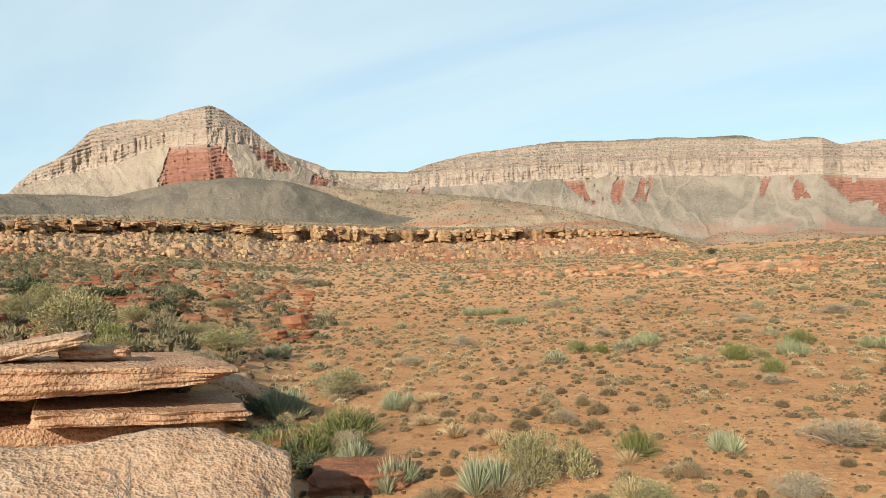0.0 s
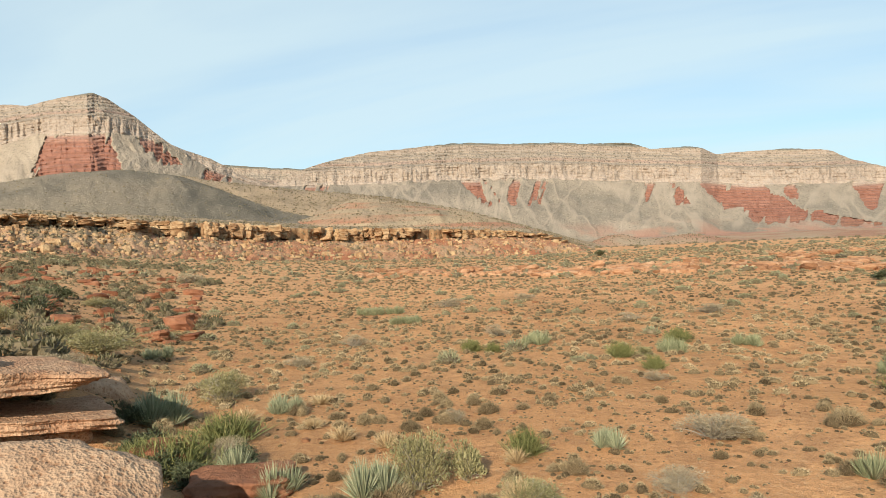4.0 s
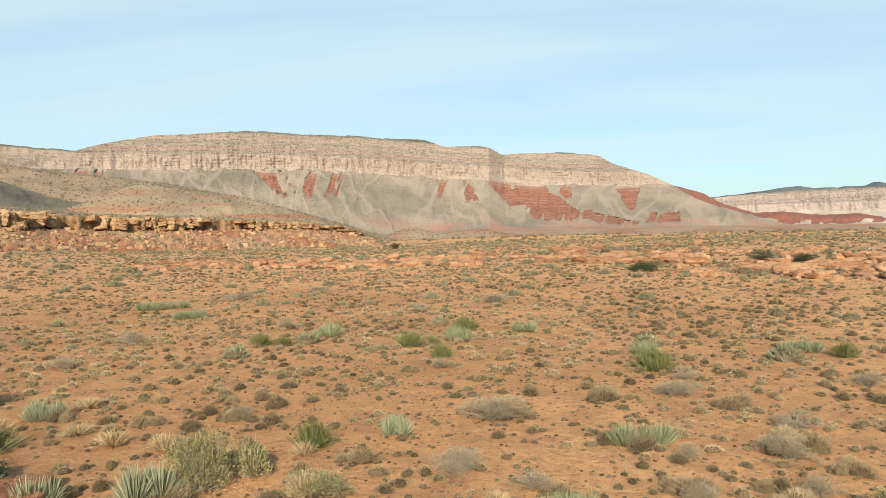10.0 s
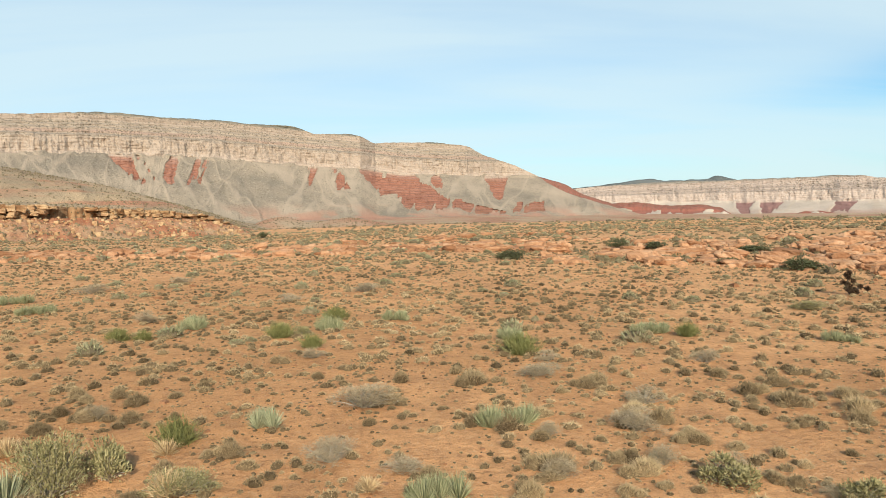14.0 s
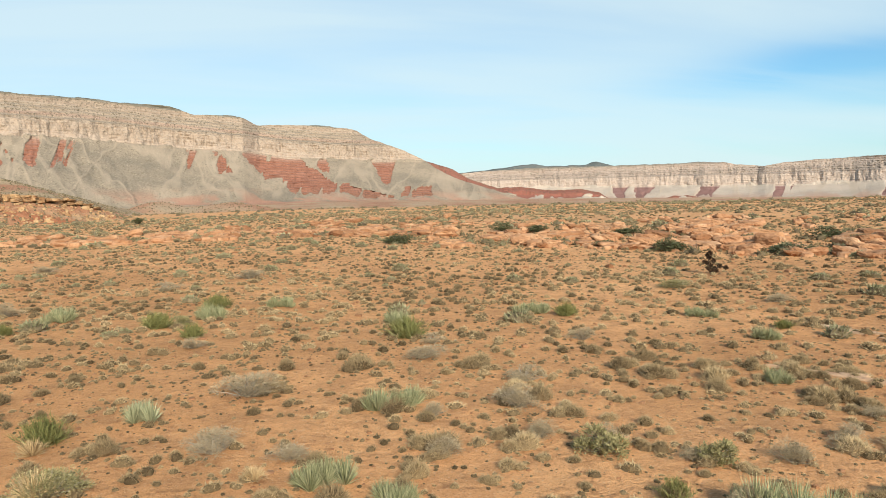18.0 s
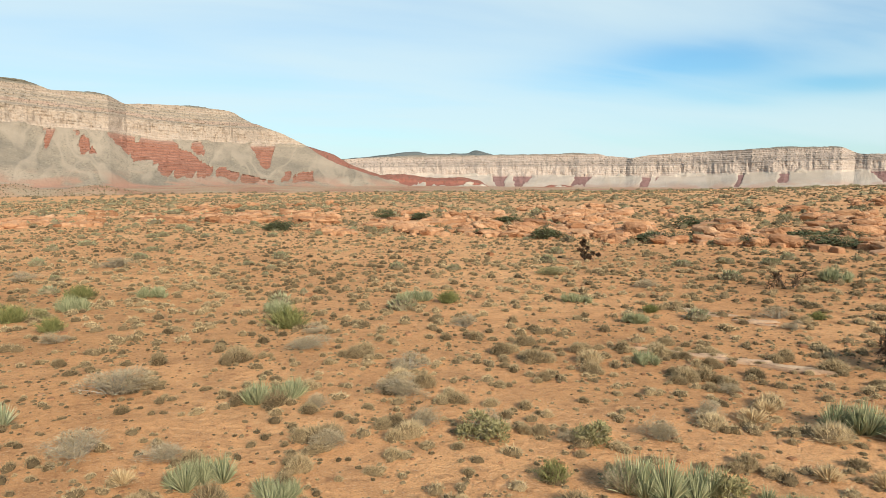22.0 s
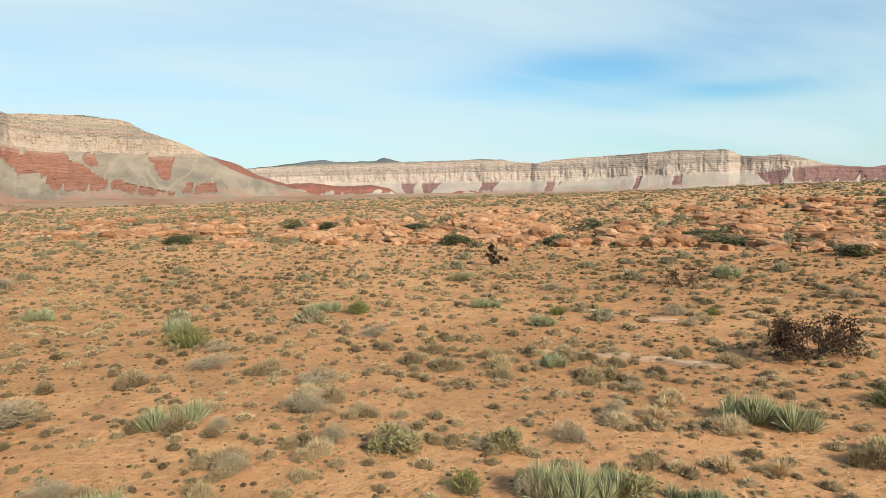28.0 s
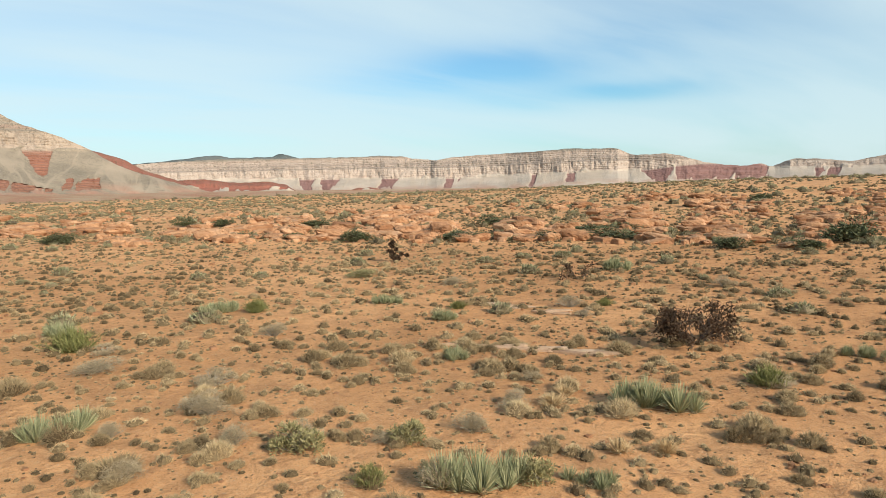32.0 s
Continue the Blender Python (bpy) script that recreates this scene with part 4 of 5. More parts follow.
GREY_A = [(-10.4, 13.9, 0.74, 0.40), (-11.0, 17.3, 0.77, 0.47), (-0.9, 10.5, 1.16, 0.49), (-1.1, 8.2, 0.80, 0.36), (-4.8, 10.3, 0.52, 0.29), (-13.3, 29.0, 1.60, 0.52), (-39.4, 40.2, 2.80, 1.08), (-11.5, 8.3, 0.98, 0.46), (-7.0, 7.5, 0.78, 0.48), (-7.7, 20.0, 0.87, 0.45), (-2.2, 14.3, 0.62, 0.29), (-10.9, 32.5, 1.11, 0.44), (-2.1, 26.9, 1.36, 0.44), (-4.5, 24.3, 1.00, 0.36), (2.4, 13.4, 0.47, 0.27), (2.0, 12.2, 0.93, 0.34), (1.6, 8.9, 0.39, 0.32), (3.3, 10.3, 0.65, 0.32), (2.8, 9.0, 0.78, 0.38), (1.6, 8.8, 0.42, 0.27), (1.5, 7.6, 0.56, 0.31), (2.7, 7.8, 0.51, 0.32), (2.7, 8.8, 0.71, 0.31), (3.3, 10.1, 0.67, 0.30)]
GREY_B = [(-1.1, 7.9, 0.57, 0.35), (-0.2, 7.8, 0.61, 0.25), (5.3, 12.9, 0.59, 0.36), (11.7, 15.7, 0.92, 0.35), (7.1, 7.5, 0.40, 0.23), (6.1, 6.8, 0.48, 0.28), (5.1, 6.4, 0.51, 0.35), (4.1, 6.7, 0.35, 0.24), (6.2, 6.9, 0.43, 0.28), (5.2, 6.4, 0.46, 0.32), (11.6, 11.1, 0.60, 0.36), (11.1, 10.2, 0.44, 0.27), (16.5, 10.4, 0.66, 0.38), (3.9, 5.4, 0.52, 0.36), (4.1, 6.8, 0.27, 0.24), (9.4, 5.0, 0.39, 0.23), (2.8, 8.0, 0.50, 0.28), (3.4, 7.4, 0.48, 0.32), (1.6, 7.7, 0.60, 0.29), (1.6, 8.7, 0.42, 0.30), (3.4, 10.3, 0.55, 0.27), (2.8, 8.9, 0.70, 0.34)]
SAGE_A = [(-9.7, 10.4, 1.08, 0.77), (-4.0, 7.5, 0.88, 0.91), (-3.6, 7.9, 0.54, 0.63), (-14.3, 11.5, 1.92, 0.86), (-16.4, 9.0, 2.26, 1.66), (-21.9, 10.3, 1.45, 1.20), (-15.9, 11.8, 1.44, 0.54), (-3.8, 7.6, 0.51, 0.44), (-17.1, 16.1, 1.14, 0.42), (-2.9, 17.2, 0.63, 0.37), (-25.0, 20.3, 1.35, 0.57), (10.7, 19.0, 0.99, 0.32), (10.8, 19.1, 1.10, 0.35), (3.2, 7.2, 0.62, 0.42), (-2.6, 7.4, 0.86, 0.37), (4.3, 6.6, 0.47, 0.37), (-12.6, 7.5, 0.95, 0.71), (4.7, 4.9, 0.41, 0.35), (-18.8, 12.2, 1.26, 0.72), (-23.6, 12.1, 1.70, 1.49)]
GREEN_A = [(-7.7, 8.3, 1.06, 0.49), (-7.3, 7.0, 1.02, 0.60), (-3.2, 9.1, 0.59, 0.41), (-3.4, 17.0, 0.71, 0.43), (-2.4, 19.8, 0.82, 0.42), (-2.4, 15.4, 0.54, 0.35), (-7.3, 17.1, 0.64, 0.36), (-7.8, 6.8, 0.69, 0.52), (2.0, 14.1, 0.83, 0.49), (6.0, 15.6, 0.57, 0.35), (9.7, 12.8, 0.47, 0.20), (12.3, 10.7, 0.34, 0.20), (9.4, 5.2, 0.55, 0.32), (-6.7, 17.1, 0.54, 0.30), (3.4, 5.9, 0.35, 0.24), (-14.3, 8.5, 0.81, 0.67)]
# the first six are dark plants added to deepen the boulder's shade
DARK_A = [(-8.4, 7.3, 0.65, 0.55), (-7.3, 6.7, 0.75, 0.50), (-6.7, 7.5, 0.60, 0.38), (-9.5, 8.1, 0.62, 0.51), (-6.0, 6.9, 0.55, 0.31), (-6.7, 6.6, 0.64, 0.40), (-20.4, 14.3, 1.80, 0.80), (-28.9, 14.3, 2.07, 1.55), (-27.9, 20.6, 1.67, 0.84), (-29.8, 17.7, 2.50, 1.00), (-29.2, 133.0, 2.40, 1.53), (15.5, 54.7, 1.64, 0.91), (17.3, 31.2, 1.49, 0.86), (15.4, 34.3, 1.70, 0.48), (20.5, 26.7, 2.17, 0.49), (17.3, 51.0, 2.16, 0.69), (5.5, 41.9, 2.04, 0.75), (13.5, 37.9, 1.62, 0.58), (280.8, 284.4, 19.20, 4.48), (26.3, 23.5, 3.38, 0.62), (27.6, 33.3, 2.42, 0.62), (22.7, 23.1, 2.07, 0.47), (28.3, 12.7, 2.28, 1.29), (51.2, 29.2, 2.45, 0.85)]
DARK_B = [(24.0, 14.7, 1.62, 0.54), (24.3, 20.8, 2.43, 0.61), (20.9, 26.2, 1.88, 0.48), (25.2, 12.6, 1.35, 0.59), (26.3, 29.0, 1.88, 0.44), (21.1, 43.9, 2.34, 0.70), (17.0, 30.7, 1.69, 0.68), (5.7, 43.3, 2.09, 0.77)]
DEAD_A = [(13.7, 21.9, 1.04, 0.75), (10.7, 7.3, 1.42, 0.78), (14.8, 13.8, 0.91, 0.49), (-9.1, 4.7, 1.03, 1.37)]
STRAW_A = [(6.3, 4.6, 0.38, 0.20), (5.9, 4.9, 0.39, 0.18), (-8.2, 9.3, 0.72, 0.25), (-7.7, 10.8, 0.77, 0.20), (-6.0, 8.9, 0.63, 0.25), (-6.9, 9.4, 0.58, 0.19), (-5.2, 8.8, 0.52, 0.26), (-3.2, 8.7, 0.48, 0.22), (-2.7, 7.3, 0.60, 0.33), (6.5, 6.5, 0.53, 0.20), (6.9, 6.7, 0.48, 0.19), (-0.6, 7.3, 0.38, 0.18)]
for row in YUCCA_A + YUCCA_B:
    yucca(*row, blue=row[0] < -2.0 and row[1] < 14)
for kind, lists in (("grey", GREY_A + GREY_B), ("sage", SAGE_A), ("green", GREEN_A), ("dark", DARK_A + DARK_B), ("straw", STRAW_A)):
    for row in lists:
        plant(kind, *row)


def dead_bush(x, y, w, h, n_main, depth, leaf_n, label):
    top = new("dead_bush")
    tagged(top, label, "dead bush")
    top.matrix_basis = pose(x, y, gz1(x, y) - 0.02)
    tubes, ends = [], []
    for i in range(n_main):
        a = (i + rng.uniform(0, 0.8)) * 2 * math.pi / n_main
        d = np.array([math.cos(a) * 0.8, math.sin(a) * 0.8, rng.uniform(0.35, 0.9)])
        branching(np.array([math.cos(a), math.sin(a), 0]) * 0.03, d / np.linalg.norm(d), 0.20, 0.013, depth, tubes, ends, 0.5, 0.12)
    v, f = join(*tubes)
    sc = np.array([1.0 * w / (np.ptp(v[:, 0]) + 1e-6), 0.9 * w / (np.ptp(v[:, 1]) + 1e-6), 0.92 * h / (v[:, 2].max() + 1e-6)])
    part("branch_frame", np_mesh("branch_frame", v * sc, f, [BARK]), top)
    if leaf_n:
        e = np.array(ends)
        k = rng.integers(0, len(e), leaf_n)
        keep = vnoise(e[k][:, 0] * 5 + 10, e[k][:, 1] * 5 + e[k][:, 2] * 4, 3) > 0.36
        at = e[k][keep] + rng.normal(size=(keep.sum(), 3)) * 0.035
        d = rng.normal(size=at.shape) * 0.045
        lv = blades(at * sc, at * sc + d, 0.028, 0, 1)
        part("dead_leaves", np_mesh("dead_leaves", *lv, [RUST_LEAF]), top, "clumps of rusty brown dead leaves")
    return top


def knobbed_bush(x, y, h):
    """One thick upright stem and a low side branch, set with round dark clumps."""
    top = new("dead_bush")
    tagged(top, "small dark dead bush with knobbly clumped branches", "dead bush")
    top.matrix_basis = pose(x, y, gz1(x, y) - 0.02, 0, 0, -math.degrees(math.atan2(x, y)))
    stem = np.array([(0.0, 0, 0), (-0.10, 0.02, 0.25), (-0.14, 0.0, 0.5), (-0.08, 0.03, 0.75), (-0.05, 0, 0.97)]) * h
    side = np.array([(0.0, 0, 0.05), (0.16, -0.03, 0.25), (0.36, 0.0, 0.38), (0.62, 0.03, 0.30)]) * h
    tubes = [tube(q[i], q[i + 1], 0.035 - 0.005 * i, 0.03 - 0.005 * i, 6) for q in (stem, side) for i in range(len(q) - 1)]
    part("stem", np_mesh("stem", *join(*tubes), [BARK]), top)
    knobs = np.concatenate([stem[1:], side[1:], np.array([(-0.28, 0, 0.55), (0.10, 0, 0.62), (-0.02, 0.1, 0.38), (0.22, 0.1, 0.15), (-0.16, 0, 0.86), (0.05, -0.1, 0.15)]) * h])
    for q in knobs:
        n = 260
        dd = rng.normal(size=(n, 3))
        dd /= np.linalg.norm(dd, axis=1)[:, None]
        r0 = rng.uniform(0.0, 0.10, (n, 1)) * h
        part("twig_clump", np_mesh("twig_clump", *blades(q + dd * r0, q + dd * (r0 + 0.05), 0.022, 0, 1), [RUST_LEAF]), top)
    return top


knobbed_bush(DEAD_A[0][0], DEAD_A[0][1], DEAD_A[0][3])
dead_bush(*DEAD_A[1], 12, 3, 5000, "large dark dead bush with rusty leaf clumps")
dead_bush(*DEAD_A[2], 5, 2, 700, "bare grey dead bush with few dark tips")


# ---- stones ----
def stone_mesh(name, seed, mat, cuts=7, power=3.2, rough=0.12, layers=0.0, smooth=True, undercut=0.0):
    """A unit block with rounded, worn edges (1 x 1 x 1, centred)."""
    bm = bmesh.new()
    bmesh.ops.create_cube(bm, size=2.0)
    bmesh.ops.subdivide_edges(bm, edges=bm.edges[:], cuts=cuts, use_grid_fill=True)
    off = Vector((seed * 3.7, seed * 1.9, seed * 5.3))
    for v in bm.verts:
        c = v.co
        s = (abs(c.x) ** power + abs(c.y) ** power + abs(c.z) ** power) ** (1 / power)
        p = c / s
        n = noise.fractal(p * 1.3 + off, 1.0, 2.0, 4)
        p = p * (1 + rough * n)
        if layers:
            p.x *= 1 + layers * noise.noise(Vector((seed, 0, p.z * 6)))
            p.y *= 1 + layers * noise.noise(Vector((0, seed, p.z * 6)))
        if undercut and p.z < 0:
            p.x *= 1 + undercut * max(-1.0, p.z * 1.6)
            p.y *= 1 + undercut * max(-1.0, p.z * 1.6)
        v.co = p * 0.5
    for f in bm.faces:
        f.smooth = smooth
    me = bpy.data.meshes.new(name)
    bm.to_mesh(me)
    bm.free()
    me.materials.append(mat)
    return me


SLABS = [stone_mesh("rock_slab", 2 + i, RED_SLAB, 5, 4.2, 0.24, 0.05, False, 0.3) for i in range(9)]
DARK_STONES = [stone_mesh("dark_stone", 50 + i, DARK_RED_STONE, 3, 6.0, 0.36, 0.0, False) for i in range(7)]
BLOCKS = [stone_mesh("caprock_block", 20 + i, CAPROCK, 4, 9.0, 0.34, 0.16, False) for i in range(8)]


def stone(me, parent, x, y, z, sx, sy, sz, turn, tx=0.0, ty=0.0, label=""):
    ob = part(me.name.split(".")[0], me, parent, label)
    ob.matrix_basis = pose(x, y, z, tx, ty, turn) @ Matrix.Diagonal((sx, sy, sz, 1))
    return ob


def outcrop(label, n, az0, az1, near, far, w0, w1, seed, thick=0.30, clump=0.5, shapes=None):
    """A band of weathered slabs, lying in rows along the slope."""
    top = new("rock_outcrop")
    tagged(top, label, "rock outcrop", "sandstone outcrops")
    g = np.random.default_rng(seed)
    made = 0
    while made < n:
        az = g.uniform(az0, az1)
        u = g.uniform()
        rn, rf = np.interp(az, [az0, az1], near), np.interp(az, [az0, az1], far)
        r = rn * (rf / rn) ** u
        if vnoise(np.array([az * 0.55]), np.array([u * 3.0]), seed)[0] < clump:
            continue
        x, y = r * math.sin(radians(az)), r * math.cos(radians(az))
        w = g.uniform(w0, w1) * g.uniform(0.6, 1.5)
        h = w * g.uniform(thick * 0.7, thick * 1.4)
        stone((shapes or SLABS)[g.integers(7)], top, x, y, gz1(x, y) + h * g.uniform(0.12, 0.5), w * g.uniform(0.9, 1.6), w * g.uniform(0.6, 1.1), h, -az + g.uniform(-35, 35), g.uniform(-14, 6), g.uniform(-12, 12))
        made += 1
    return top


outcrop("low band of orange sandstone slabs across the plain", 300, -32, -5, (62, 56), (82, 70), 0.3, 0.85, 61, 0.5, 0.42)
outcrop("scattered orange sandstone slabs among brush", 280, -6, 12, (58, 50), (95, 105), 0.3, 0.85, 62, 0.48, 0.46)
outcrop("broken orange sandstone ledges on a low rise", 300, 10, 34, (38, 35), (80, 72), 0.3, 0.8, 63, 0.44, 0.50)
outcrop("rounded orange sandstone ledges stepping up a rise", 300, 30, 52, (33, 31), (66, 64), 0.32, 0.85, 64, 0.44, 0.50)
outcrop("pale orange sandstone ledges near the rise's crest", 300, 48, 74, (30, 28), (78, 74), 0.32, 0.8, 65, 0.42, 0.50)
outcrop("dark red stones on the brushy slope", 295, -72, -44, (19, 22), (70, 75), 0.22, 0.6, 66, 0.5, 0.42, DARK_STONES)


def caprock():
    top = new("caprock_ledge")
    tagged(top, "broken ochre caprock ledge along the hillside rim", "rock ledge")
    g = np.random.default_rng(71)
    az = -66.0
    while az < -15.0:
        cap = float(along(az, CAP_EL))
        r = float(rim_r(np.array([az]))[0])
        w = g.uniform(0.8, 2.4) * (r / 130) ** 0.5
        hgt = r * float(tand(cap))
        a = radians(az)
        solid = vnoise(np.array([az * 0.8]), np.array([0.5]), 73)[0]
        if solid > 0.25:
            zt = EYE + r * float(tand(float(along(az, RIM_EL)))) + g.uniform(-0.35, 0.25)
            courses = int(g.integers(2, 4))
            z = zt
            for k in range(courses):
                h = hgt / courses * g.uniform(0.75, 1.2)
                rr = r - 0.2 - 0.25 * k + g.uniform(-0.8, 0.8)
                stone(BLOCKS[g.integers(len(BLOCKS))], top, rr * math.sin(a), rr * math.cos(a), z - h * 0.5, w * g.uniform(0.8, 1.25), g.uniform(1.8, 3.2), h * 1.12, -az + g.uniform(-22, 22), g.uniform(-5, 5), g.uniform(-5, 5))
                z -= h
                if solid < 0.36:
                    break
        az += math.degrees(w * 0.95 / r)
    return top


caprock()


def scatter_stones(name, label, mat, pts, sizes, seed):
    """Many small stones as one mesh."""
    base = []
    for s in range(3):
        me = stone_mesh("tmp", 90 + s + seed, mat, 1, 3.5, 0.25)
        v = np.array([tuple(p.co) for p in me.vertices])
        f = np.array([tuple(p.vertices) for p in me.polygons])
        base.append((v, f))
        bpy.data.meshes.remove(me)
    g = np.random.default_rng(seed)
    sets = []
    for p, s in zip(pts, sizes):
        v, f = base[g.integers(3)]
        a = g.uniform(0, 6.28)
        rot = np.array([[math.cos(a), -math.sin(a), 0], [math.sin(a), math.cos(a), 0], [0, 0, 1]])
        sets.append(((v * (s * g.uniform(0.7, 1.4, 3) * [1, 1, 0.75])) @ rot.T + p, f))
    v, f = join(*sets)
    ob = new(name, np_mesh(name, v, f, [mat], smooth=False))
    return tagged(ob, label, "stones", kind="stuff")


def band_points(n, az0, az1, near, far, seed, clump):
    g = np.random.default_rng(seed + 500)
    az, u = g.uniform(az0, az1, n), g.uniform(0, 1, n)
    ok = vnoise(az * 0.55, u * 3.0, seed) > clump - 0.03
    az, u = az[ok], u[ok]
    rn, rf = np.interp(az, [az0, az1], near), np.interp(az, [az0, az1], far)
    r = rn * (rf / rn) ** u
    x, y = r * np.sin(np.radians(az)), r * np.cos(np.radians(az))
    return np.stack([x, y, ground_z(x, y)], -1), g


BANDS = ((-32, -5, (62, 56), (82, 70), 61, 0.42), (-6, 12, (58, 50), (95, 105), 62, 0.46), (10, 34, (38, 35), (80, 72), 63, 0.50), (30, 52, (33, 31), (66, 64), 64, 0.50), (48, 74, (30, 28), (78, 74), 65, 0.50))
for az0, az1, near, far, seed, clump in BANDS:
    _p, _g = band_points(1500, az0, az1, near, far, seed, clump)
    scatter_stones("rock_rubble", "broken orange sandstone rubble between the ledges", RED_SLAB, _p, _g.uniform(0.35, 1.0, len(_p)) ** 2.2 * 0.75, seed)


def talus_points(n, seed):
    g = np.random.default_rng(seed)
    az = g.uniform(-80, -14, n)
    u = g.uniform(0.1, 0.97, n) ** 0.8
    rf, rr = along(az, RING_R) - 6, rim_r(az)
    zf = ground_z(rf * np.sin(np.radians(az)), rf * np.cos(np.radians(az))) - 0.6
    zc = EYE + rr * tand(along(az, RIM_EL) - along(az, CAP_EL))
    r = rf + (rr - rf) * u
    z = zf + (zc - zf) * u**1.15
    return np.stack([r * np.sin(np.radians(az)), r * np.cos(np.radians(az)), z + 0.1], -1), np.exp(g.normal(-0.85, 0.5, n)) * (0.6 + 0.4 * r / 150)


_p, _s = talus_points(2000, 5)
scatter_stones("fallen_blocks", "fallen ochre blocks on the rubble slope", CAPROCK, _p, _s, 5)
_g = np.random.default_rng(9)
_n = 1500
_az, _r = np.radians(_g.uniform(-78, 76, _n)), 6.5 * (80 / 6.5) ** _g.uniform(0, 1, _n)
_p = np.stack([_r * np.sin(_az), _r * np.cos(_az), 0 * _r], -1)
_p[:, 2] = ground_z(_p[:, 0], _p[:, 1])
scatter_stones("pebbles", "small pale orange stones on the soil", RED_SLAB, _p, np.exp(_g.normal(-2.9, 0.4, _n)) * np.clip(_r / 14, 0.7, 3), 9)


# ---- the boulder and the slabs by the viewer ----
def at(az, r, z):
    return (r * math.sin(radians(az)), r * math.cos(radians(az)), z)


def big_stone(name, label, me, az, r, z, size, turn, tx=0.0, ty=0.0):
    ob = new(name, me)
    ob.matrix_basis = pose(*at(az, r, z), tx, ty, turn) @ Matrix.Diagonal((*size, 1))
    return tagged(ob, label, "boulder")


def carved(name, seed, mat, power, rough, taper=0.0, layers=0.0, pit=0.0, cuts=26, ragged=0.0, size=(1, 1, 1)):
    """A weathered block; taper thins it towards +x while its top stays level, ragged breaks that end, pit sets scoops of hand size in its faces."""
    me = stone_mesh(name, seed, mat, cuts, power, rough, layers)
    off = Vector((seed * 1.7, seed * 2.3, seed * 0.9))
    for v in me.vertices:
        c = v.co
        if taper:
            k = 1 - taper * (c.x + 0.5)
            c.z = 0.5 - (0.5 - c.z) * k
        if ragged:
            c.x += ragged * max(0.0, c.x) * (noise.noise(Vector((c.y * 4, c.z * 3.5, seed))) - 0.35)
            c.y += ragged * 0.5 * noise.noise(Vector((c.x * 7, c.z * 2.5, seed + 3)))
        if pit:
            p = Vector((c.x * size[0], c.y * size[1], c.z * size[2]))
            scoop = abs(noise.noise(p * 7.0 + off)) * 1.2 + abs(noise.noise(p * 15.0 + off)) * 0.6
            n = v.normal
            c += Vector((n.x / size[0], n.y / size[1], n.z / size[2])) * pit * (scoop - 0.35)
    return me


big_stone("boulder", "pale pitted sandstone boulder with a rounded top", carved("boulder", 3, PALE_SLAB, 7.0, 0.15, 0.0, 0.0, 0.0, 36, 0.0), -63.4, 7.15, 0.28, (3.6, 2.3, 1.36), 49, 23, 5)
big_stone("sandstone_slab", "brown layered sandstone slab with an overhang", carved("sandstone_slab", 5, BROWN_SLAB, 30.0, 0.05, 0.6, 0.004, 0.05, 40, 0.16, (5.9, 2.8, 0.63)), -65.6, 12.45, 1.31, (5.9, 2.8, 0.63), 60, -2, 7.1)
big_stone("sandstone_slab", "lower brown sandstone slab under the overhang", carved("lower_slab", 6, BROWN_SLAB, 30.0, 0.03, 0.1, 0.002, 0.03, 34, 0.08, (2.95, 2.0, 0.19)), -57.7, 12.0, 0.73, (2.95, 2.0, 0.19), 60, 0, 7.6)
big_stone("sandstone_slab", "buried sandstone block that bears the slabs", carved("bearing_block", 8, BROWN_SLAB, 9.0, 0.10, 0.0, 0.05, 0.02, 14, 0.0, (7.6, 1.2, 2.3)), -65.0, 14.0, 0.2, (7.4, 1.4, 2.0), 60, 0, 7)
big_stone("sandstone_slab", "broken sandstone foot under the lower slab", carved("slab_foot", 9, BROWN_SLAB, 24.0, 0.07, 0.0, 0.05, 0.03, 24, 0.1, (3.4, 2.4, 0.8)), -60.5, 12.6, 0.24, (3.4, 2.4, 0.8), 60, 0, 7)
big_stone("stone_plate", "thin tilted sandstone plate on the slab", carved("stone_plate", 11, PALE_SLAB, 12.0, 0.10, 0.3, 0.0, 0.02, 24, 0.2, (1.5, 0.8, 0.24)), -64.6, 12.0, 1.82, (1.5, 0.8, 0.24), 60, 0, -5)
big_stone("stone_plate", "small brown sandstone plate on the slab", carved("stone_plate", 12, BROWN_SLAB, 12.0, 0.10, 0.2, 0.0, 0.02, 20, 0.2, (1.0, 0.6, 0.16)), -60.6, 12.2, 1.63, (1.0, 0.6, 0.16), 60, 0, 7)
# the dark stone colour stands in for the boulder's shade over this one
big_stone("flat_stone", "flat stone at the boulder's foot, coloured red-brown to match its shade", carved("flat_stone", 13, DARK_RED_STONE, 8.0, 0.16, 0.2, 0.0, 0.02, 20, 0.2, (1.25, 0.85, 0.34)), -42.0, 9.0, 0.08, (1.25, 0.85, 0.34), 40, 0, 3)
big_stone("flat_stone", "small red-brown stone beside the boulder", carved("flat_stone", 14, DARK_RED_STONE, 8.0, 0.18, 0.1, 0.0, 0.02, 16, 0.2, (0.8, 0.6, 0.4)), -47.3, 10.4, 0.15, (0.8, 0.6, 0.4), 20, 4, 3)


